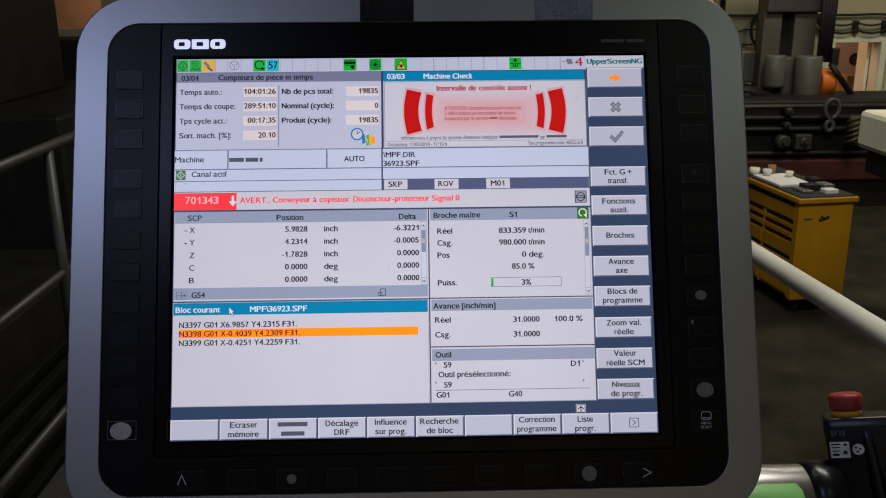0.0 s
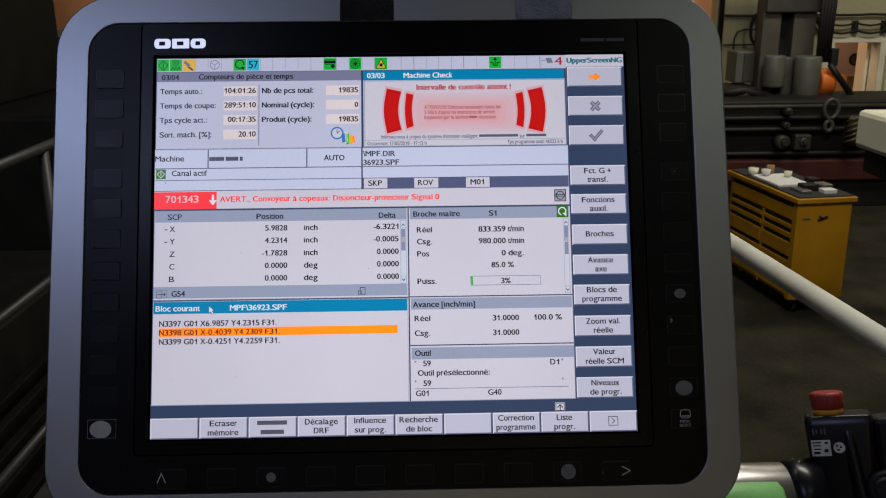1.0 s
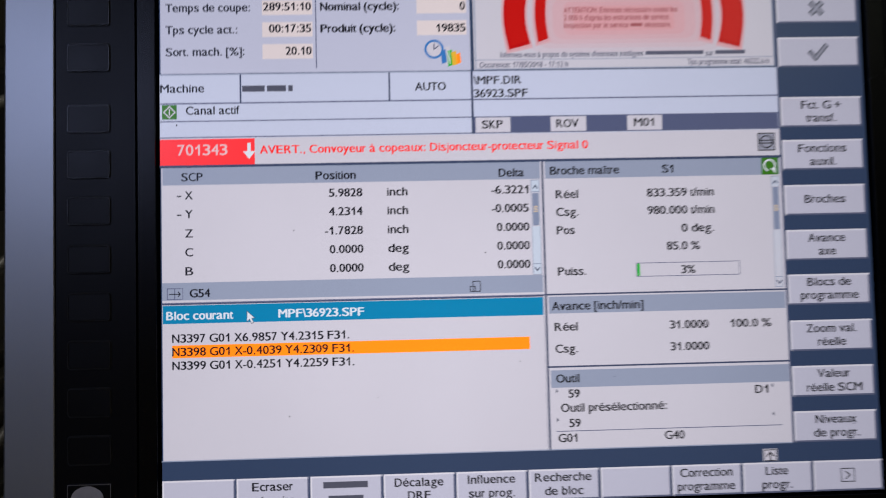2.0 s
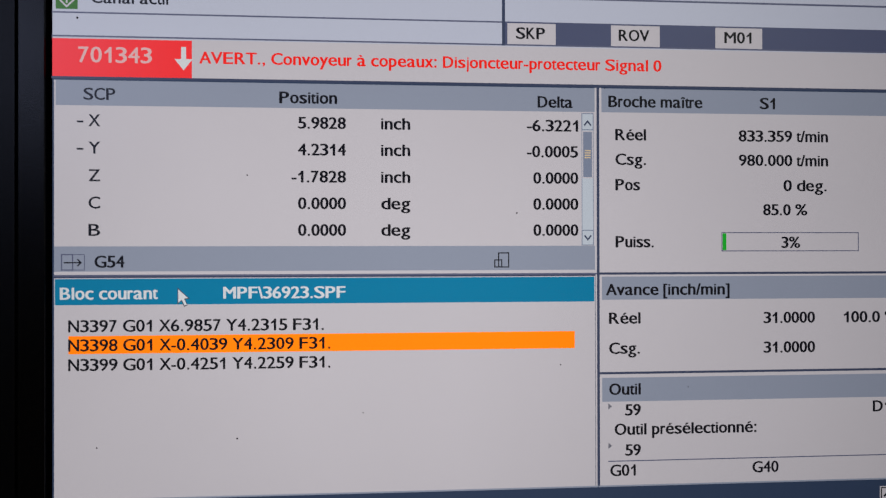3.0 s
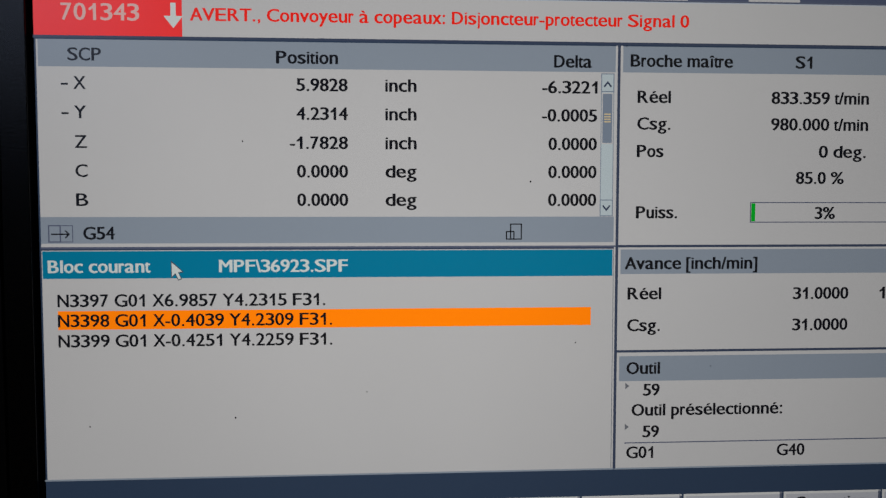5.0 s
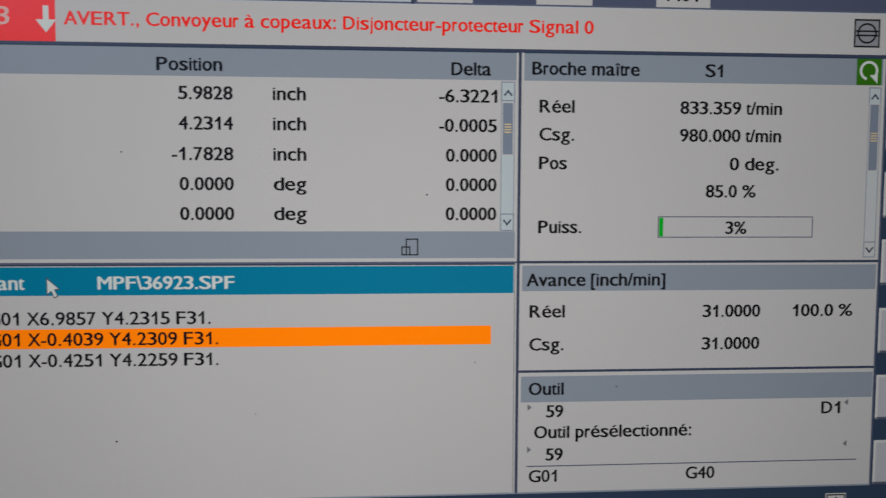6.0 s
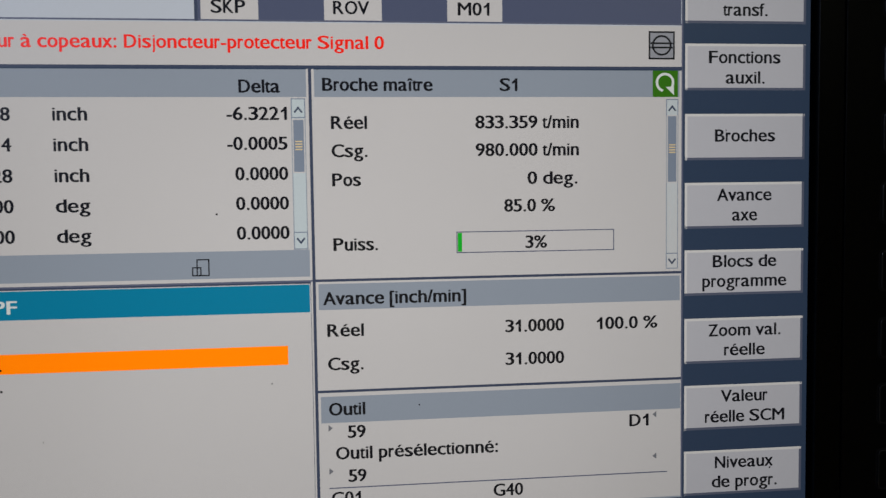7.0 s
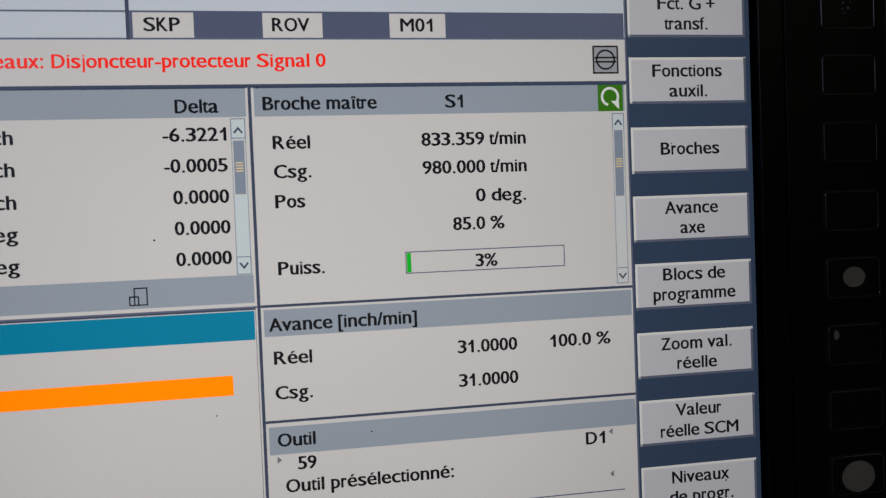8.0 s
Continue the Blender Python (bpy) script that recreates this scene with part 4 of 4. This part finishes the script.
block(bm, 0.005, 0.0, 0.873, 0.425, 1.05, 0.882, 0.003)
part("mat", bm, rubber, cab, "black rubber mat")
# one wide drawer over two columns of four; the grip is the dark slot above each front
for y0, y1, z0, z1 in [(0.07, 1.0, 0.700, 0.790)] + [(a, b, c, e) for a, b in ((0.07, 0.46), (0.50, 1.0)) for c, e in ((0.632, 0.662), (0.562, 0.598), (0.427, 0.528), (0.140, 0.392))]:
    bm = bmesh.new()
    block(bm, 0.004, y0, z0, 0.03, y1, z1, 0.003)
    drawer = part("drawer", bm, yellow_paint, cab)
    bm = bmesh.new()
    block(bm, 0.013, y0 + 0.005, z1 + 0.001, 0.0195, y1 - 0.005, z1 + 0.023)
    part("grip", bm, dark_gap, drawer, "dark recessed grip")
for y0, y1 in ((0.0, 0.06), (0.468, 0.492)):
    bm = bmesh.new()
    block(bm, 0.0 if y0 < 0.1 else 0.006, y0, 0.113, 0.03, y1, 0.832 if y0 < 0.1 else 0.69, 0.004)
    part("corner_post", bm, yellow_paint, cab)
for x, y in ((0.08, 0.08), (0.36, 0.08), (0.08, 0.97), (0.36, 0.97)):
    bm = bmesh.new()
    tube(bm, [(x - 0.014, y, 0.045), (x + 0.014, y, 0.045)], 0.045, 18)
    block(bm, x - 0.02, y - 0.02, 0.085, x + 0.02, y + 0.02, 0.112)
    part("castor", bm, rubber, cab)
bm = bmesh.new()
for a in (0.7, 2.2, 3.6):
    tube(bm, [(0.20, -0.003, 0.72), (0.20 + 0.045 * math.cos(a), -0.003, 0.72 + 0.022 * math.sin(a))], 0.008, 6)
part("emblem", bm, dark_gap, cab, "dark emblem on the side")
bm = bmesh.new()
block(bm, 0.045, -0.003, 0.715, 0.105, 0.001, 0.728)
part("badge", bm, steel, cab, "small pale badge")

M = pose(2.67, 5.32, 0.882, 0, 0, 7.5)


def on_cabinet(name, x, y, label, category):
    return thing(name, M @ pose(x, y, 0), label, category)


ob = on_cabinet("tray", 0.15, 0.52, "shallow white tray on the tool cabinet", "tray")
bm = bmesh.new()
block(bm, -0.13, -0.2, 0, 0.13, 0.2, 0.022, 0.006)
part("base", bm, paper, ob)
for x, y, r, h, m in ((0.10, 0.66, 0.035, 0.07, paper), (0.17, 0.72, 0.03, 0.09, cardboard), (0.06, 0.78, 0.04, 0.06, white_paint), (0.24, 0.58, 0.03, 0.065, white_paint)):
    ob = on_cabinet("cup", x, y, "pale cup standing among things on the cabinet", "cup")
    bm = bmesh.new()
    tube(bm, [(0, 0, 0.0 if y > 0.71 else 0.023), (0, 0, h), (0, 0, h - 0.008)], [r * 0.85, r, r * 0.8], 18)
    part("wall", bm, m, ob)
for x, y, sx, sy, h, m, n in ((0.28, 0.10, 0.05, 0.04, 0.03, paper, "small pale parts box"), (0.20, 0.22, 0.06, 0.05, 0.045, dark_machine, "small dark steel block"), (0.33, 0.24, 0.04, 0.06, 0.04, steel, "small steel block"),
                              (0.12, 0.18, 0.04, 0.08, 0.02, steel, "small flat steel tool"), (0.36, 0.44, 0.04, 0.05, 0.04, dark_machine, "small dark box")):
    ob = on_cabinet("small_box", x, y, n + " on the tool cabinet", "box")
    bm = bmesh.new()
    block(bm, -sx, -sy, 0, sx, sy, h, 0.004)
    part("body", bm, m, ob)

# ---- white cover on a machine arm ----
ob = thing("machine_cover", pose(2.32, 4.0, 0.0), "rounded white machine head cover on a dark column", "cover")
bm = bmesh.new()
block(bm, 0.205, -0.10, 1.41, 0.80, 0.35, 1.63, 0.03)
part("cover", bm, white_paint, ob)
bm = bmesh.new()
block(bm, 0.62, 0.02, 0.0, 0.9, 0.3, 1.415, 0.01)
part("column", bm, dark_machine, ob)
bm = bmesh.new()
tube(bm, [(0.33, 0.30, 1.34), (0.33, -0.02, 1.34)], 0.032, 18)
part("dial", bm, white_paint, ob)
bm = bmesh.new()
block(bm, 0.24, 0.05, 1.28, 0.66, 0.28, 1.415, 0.01)
part("arm", bm, dark_machine, ob)

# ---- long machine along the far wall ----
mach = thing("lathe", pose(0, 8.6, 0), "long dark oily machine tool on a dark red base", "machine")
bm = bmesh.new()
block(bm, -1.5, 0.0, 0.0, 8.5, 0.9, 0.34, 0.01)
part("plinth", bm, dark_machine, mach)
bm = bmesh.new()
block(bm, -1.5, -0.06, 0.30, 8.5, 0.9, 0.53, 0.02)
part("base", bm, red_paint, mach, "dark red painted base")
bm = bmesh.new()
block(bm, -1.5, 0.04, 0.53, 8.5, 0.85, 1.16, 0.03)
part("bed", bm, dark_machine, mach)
for z in (0.60, 0.86, 0.98, 1.10):
    bm = bmesh.new()
    tube(bm, [(-1.5, -0.04, z), (8.5, -0.04, z)], 0.025, 12)
    part("guide_bar", bm, olive_paint if z > 1 else dark_machine, mach)
for x, z, r in ((3.87, 1.05, 0.045), (3.86, 0.91, 0.04), (3.84, 0.73, 0.078), (4.06, 0.73, 0.05)):
    bm = bmesh.new()
    tube(bm, [(x, 0.05, z), (x, -0.10, z), (x, -0.12, z)], [r, r, r * 0.7], 22)
    tube(bm, [(x, -0.12, z), (x, -0.16, z)], r * 0.35, 12)
    part("handwheel", bm, olive_paint, mach)
bm = bmesh.new()
block(bm, 3.965, -0.10, 0.64, 4.145, 0.05, 0.81, 0.02)
part("apron", bm, olive_paint, mach)
bm = bmesh.new()
eight = [(4.315 + 0.075 * math.cos(a), -0.10, 1.08 + 0.10 * math.sin(a)) for a in (math.tau * (k / 14 - 0.25) for k in range(14))]
eight += [(4.305 + 0.04 * math.cos(a), -0.10, 0.90 + 0.055 * math.sin(a)) for a in (math.tau * (0.25 - k / 10) for k in range(11))]
tube(bm, eight, 0.024, 8)
part("bracket", bm, grey_paint, mach, "cast grey ring bracket")
for k in range(5):
    bm = bmesh.new()
    tube(bm, [(4.49, -0.10, 0.72 + 0.055 * k), (4.54, -0.16, 0.755 + 0.055 * k), (4.61, -0.17, 0.79 + 0.055 * k)], 0.016, 8)
    part("lever", bm, brass_paint, mach, "dull brass-coloured lever")
bm = bmesh.new()
block(bm, 4.53, -0.09, 0.68, 4.72, 0.1, 1.0, 0.03)
part("gearbox", bm, brass_paint, mach, "dull ochre gearbox")
bm = bmesh.new()
tube(bm, [(4.55, -0.02, 0.99), (4.75, -0.05, 0.97), (5.2, -0.05, 1.08), (5.7, 0.0, 1.3)], 0.03, 10)
part("hose", bm, dark_machine, mach)

# upright with its drum housings, cables and a motor
col = thing("machine_column", pose(0, 9.3, 0), "grey machine column with pale drum housings and cables", "machine")
bm = bmesh.new()
block(bm, 3.88, 0.25, 0.9, 4.44, 0.42, 3.2, 0.02)
part("upright", bm, dark_machine, col)
for x0, x1, z0 in ((3.84, 4.05, 1.1), (4.19, 4.445, 1.1)):
    bm = bmesh.new()
    block(bm, x0, 0.08, z0, x1, 0.26, 2.06, 0.015)
    part("slide_way", bm, column_paint, col)
bm = bmesh.new()
block(bm, 3.85, 0.02, 2.04, 4.55, 0.3, 3.2, 0.02)
part("head_housing", bm, grey_paint, col)
for x, r, z0, z1, y in ((3.945, 0.115, 1.24, 1.585, -0.1), (4.12, 0.09, 1.12, 1.56, 0.02), (4.32, 0.143, 1.11, 1.575, -0.1)):
    bm = bmesh.new()
    tube(bm, [(x, y, z0), (x, y, z0 + 0.02), (x, y, z1 - 0.02), (x, y, z1)], [r * 0.93, r, r, r * 0.93], 28)
    part("drum", bm, drum_paint if y < 0 else grey_paint, col)
bm = bmesh.new()
tube(bm, [(4.46, -0.05, 1.28), (4.48, -0.05, 1.28), (4.60, -0.05, 1.28), (4.63, -0.05, 1.28)], [0.14, 0.155, 0.155, 0.12], 28)
part("motor", bm, orange_paint, col, "orange motor housing")
bm = bmesh.new()
tube(bm, [(4.52, -0.2, 1.49), (4.62, -0.2, 1.37), (4.85, -0.2, 1.09)], [0.03, 0.032, 0.034], 14)
part("brace_arm", bm, dark_machine, col, "dark slanted brace")
bm = bmesh.new()
block(bm, 4.55, -0.16, 1.47, 4.63, -0.08, 1.66, 0.012)
part("arm_head", bm, dark_machine, col)
bm = bmesh.new()
block(bm, 3.64, 0.26, 1.25, 3.93, 0.6, 1.605, 0.012)
box_body = part("switch_box", bm, drum_paint, col, "pale grey switch box")
bm = bmesh.new()
block(bm, 3.725, 0.245, 1.265, 3.915, 0.262, 1.59, 0.006)
part("switch_box_door", bm, grey_paint, box_body)
bm = bmesh.new()
block(bm, 3.0, 0.0, 0.9, 3.83, 0.5, 1.23, 0.02)
part("rear_body", bm, dark_machine, col)
for x0, x1, z in ((3.2, 3.9, 1.17), (3.4, 3.75, 1.12)):
    bm = bmesh.new()
    tube(bm, [(x0, -0.2, z), ((x0 + x1) / 2, -0.28, z + 0.05), (x1, -0.2, z - 0.04)], 0.05, 10)
    part("hose", bm, dark_machine, col)


def cable(points, r=0.018):
    ob = thing("cable", Matrix.Identity(4), "black cable hung along the hall wall", "cable", "wall cables")
    bm = bmesh.new()
    tube(bm, points, r, 8)
    part("sheath", bm, cable_black, ob)
    return ob


def sag(x0, x1, y, z, n, drop):
    return [(x0 + (x1 - x0) * k / (4 * n), y, z - drop * math.sin(math.pi * (k % 4) / 4)) for k in range(4 * n + 1)]


cable(sag(3.93, 9.05, 10.94, 1.97, 8, 0.008), 0.016)
cable(sag(5.26, 9.06, 10.92, 1.865, 10, 0.035), 0.013)
cable(sag(5.26, 9.06, 10.90, 1.775, 10, 0.045), 0.015)
cable([(4.9, 10.85, 2.05), (5.1, 10.88, 1.93), (5.2, 10.9, 1.80), (5.27, 10.9, 1.775)], 0.04)
cable([(4.341 + 0.085 * math.cos(a), 10.88, 1.80 + 0.185 * math.sin(a)) for a in (math.tau * k / 16 for k in range(17))], 0.02)
cable([(4.068, 10.92, 1.3), (4.068, 10.92, 1.68), (4.10, 10.92, 1.76), (4.18, 10.92, 1.79), (4.5, 10.92, 1.79)], 0.011)
cable([(3.93, 10.92, 1.60), (4.5, 10.92, 1.60)], 0.011)
for k in range(4):
    cable([(4.41 + 0.035 * k, 9.18, 2.9), (4.40 + 0.036 * k, 9.16, 2.1), (4.42 + 0.03 * k, 9.2, 1.52)], 0.024)
for k in range(5):
    cable([(4.47 + 0.028 * k, 9.25, 2.9), (4.46 + 0.03 * k, 9.22 + 0.01 * k, 2.1), (4.50 + 0.022 * k, 9.3, 1.50)], 0.02)
for x in (5.64, 6.02):
    ob = thing("cable_clip", pose(x, 10.98, 1.84), "dark cable clip on the hall wall", "clip", "cable clips")
    bm = bmesh.new()
    block(bm, -0.022, -0.09, -0.11, 0.022, 0.02, 0.05, 0.008)
    part("clip", bm, dark_machine, ob)

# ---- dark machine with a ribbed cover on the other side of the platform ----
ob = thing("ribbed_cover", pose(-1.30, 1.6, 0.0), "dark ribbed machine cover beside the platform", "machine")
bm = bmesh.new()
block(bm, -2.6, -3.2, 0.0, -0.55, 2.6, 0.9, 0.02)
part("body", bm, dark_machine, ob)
for k in range(7):
    bm = bmesh.new()
    block(bm, -0.5 + 0.075 * k, -2.6, 0.62 - 0.035 * k, -0.455 + 0.075 * k, 2.4, 0.66 - 0.035 * k, 0.006)
    part("rib", bm, rib_metal, ob)
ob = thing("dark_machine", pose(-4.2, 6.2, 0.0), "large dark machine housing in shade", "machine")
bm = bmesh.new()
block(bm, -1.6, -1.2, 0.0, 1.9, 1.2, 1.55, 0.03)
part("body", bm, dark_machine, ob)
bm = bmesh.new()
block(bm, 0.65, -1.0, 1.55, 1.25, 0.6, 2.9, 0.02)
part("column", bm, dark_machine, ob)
# added dark block in place of the shadow on the far wall's left
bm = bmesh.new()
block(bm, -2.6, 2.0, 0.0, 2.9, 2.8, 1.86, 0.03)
part("wall_shade_block", bm, dark_machine, ob)
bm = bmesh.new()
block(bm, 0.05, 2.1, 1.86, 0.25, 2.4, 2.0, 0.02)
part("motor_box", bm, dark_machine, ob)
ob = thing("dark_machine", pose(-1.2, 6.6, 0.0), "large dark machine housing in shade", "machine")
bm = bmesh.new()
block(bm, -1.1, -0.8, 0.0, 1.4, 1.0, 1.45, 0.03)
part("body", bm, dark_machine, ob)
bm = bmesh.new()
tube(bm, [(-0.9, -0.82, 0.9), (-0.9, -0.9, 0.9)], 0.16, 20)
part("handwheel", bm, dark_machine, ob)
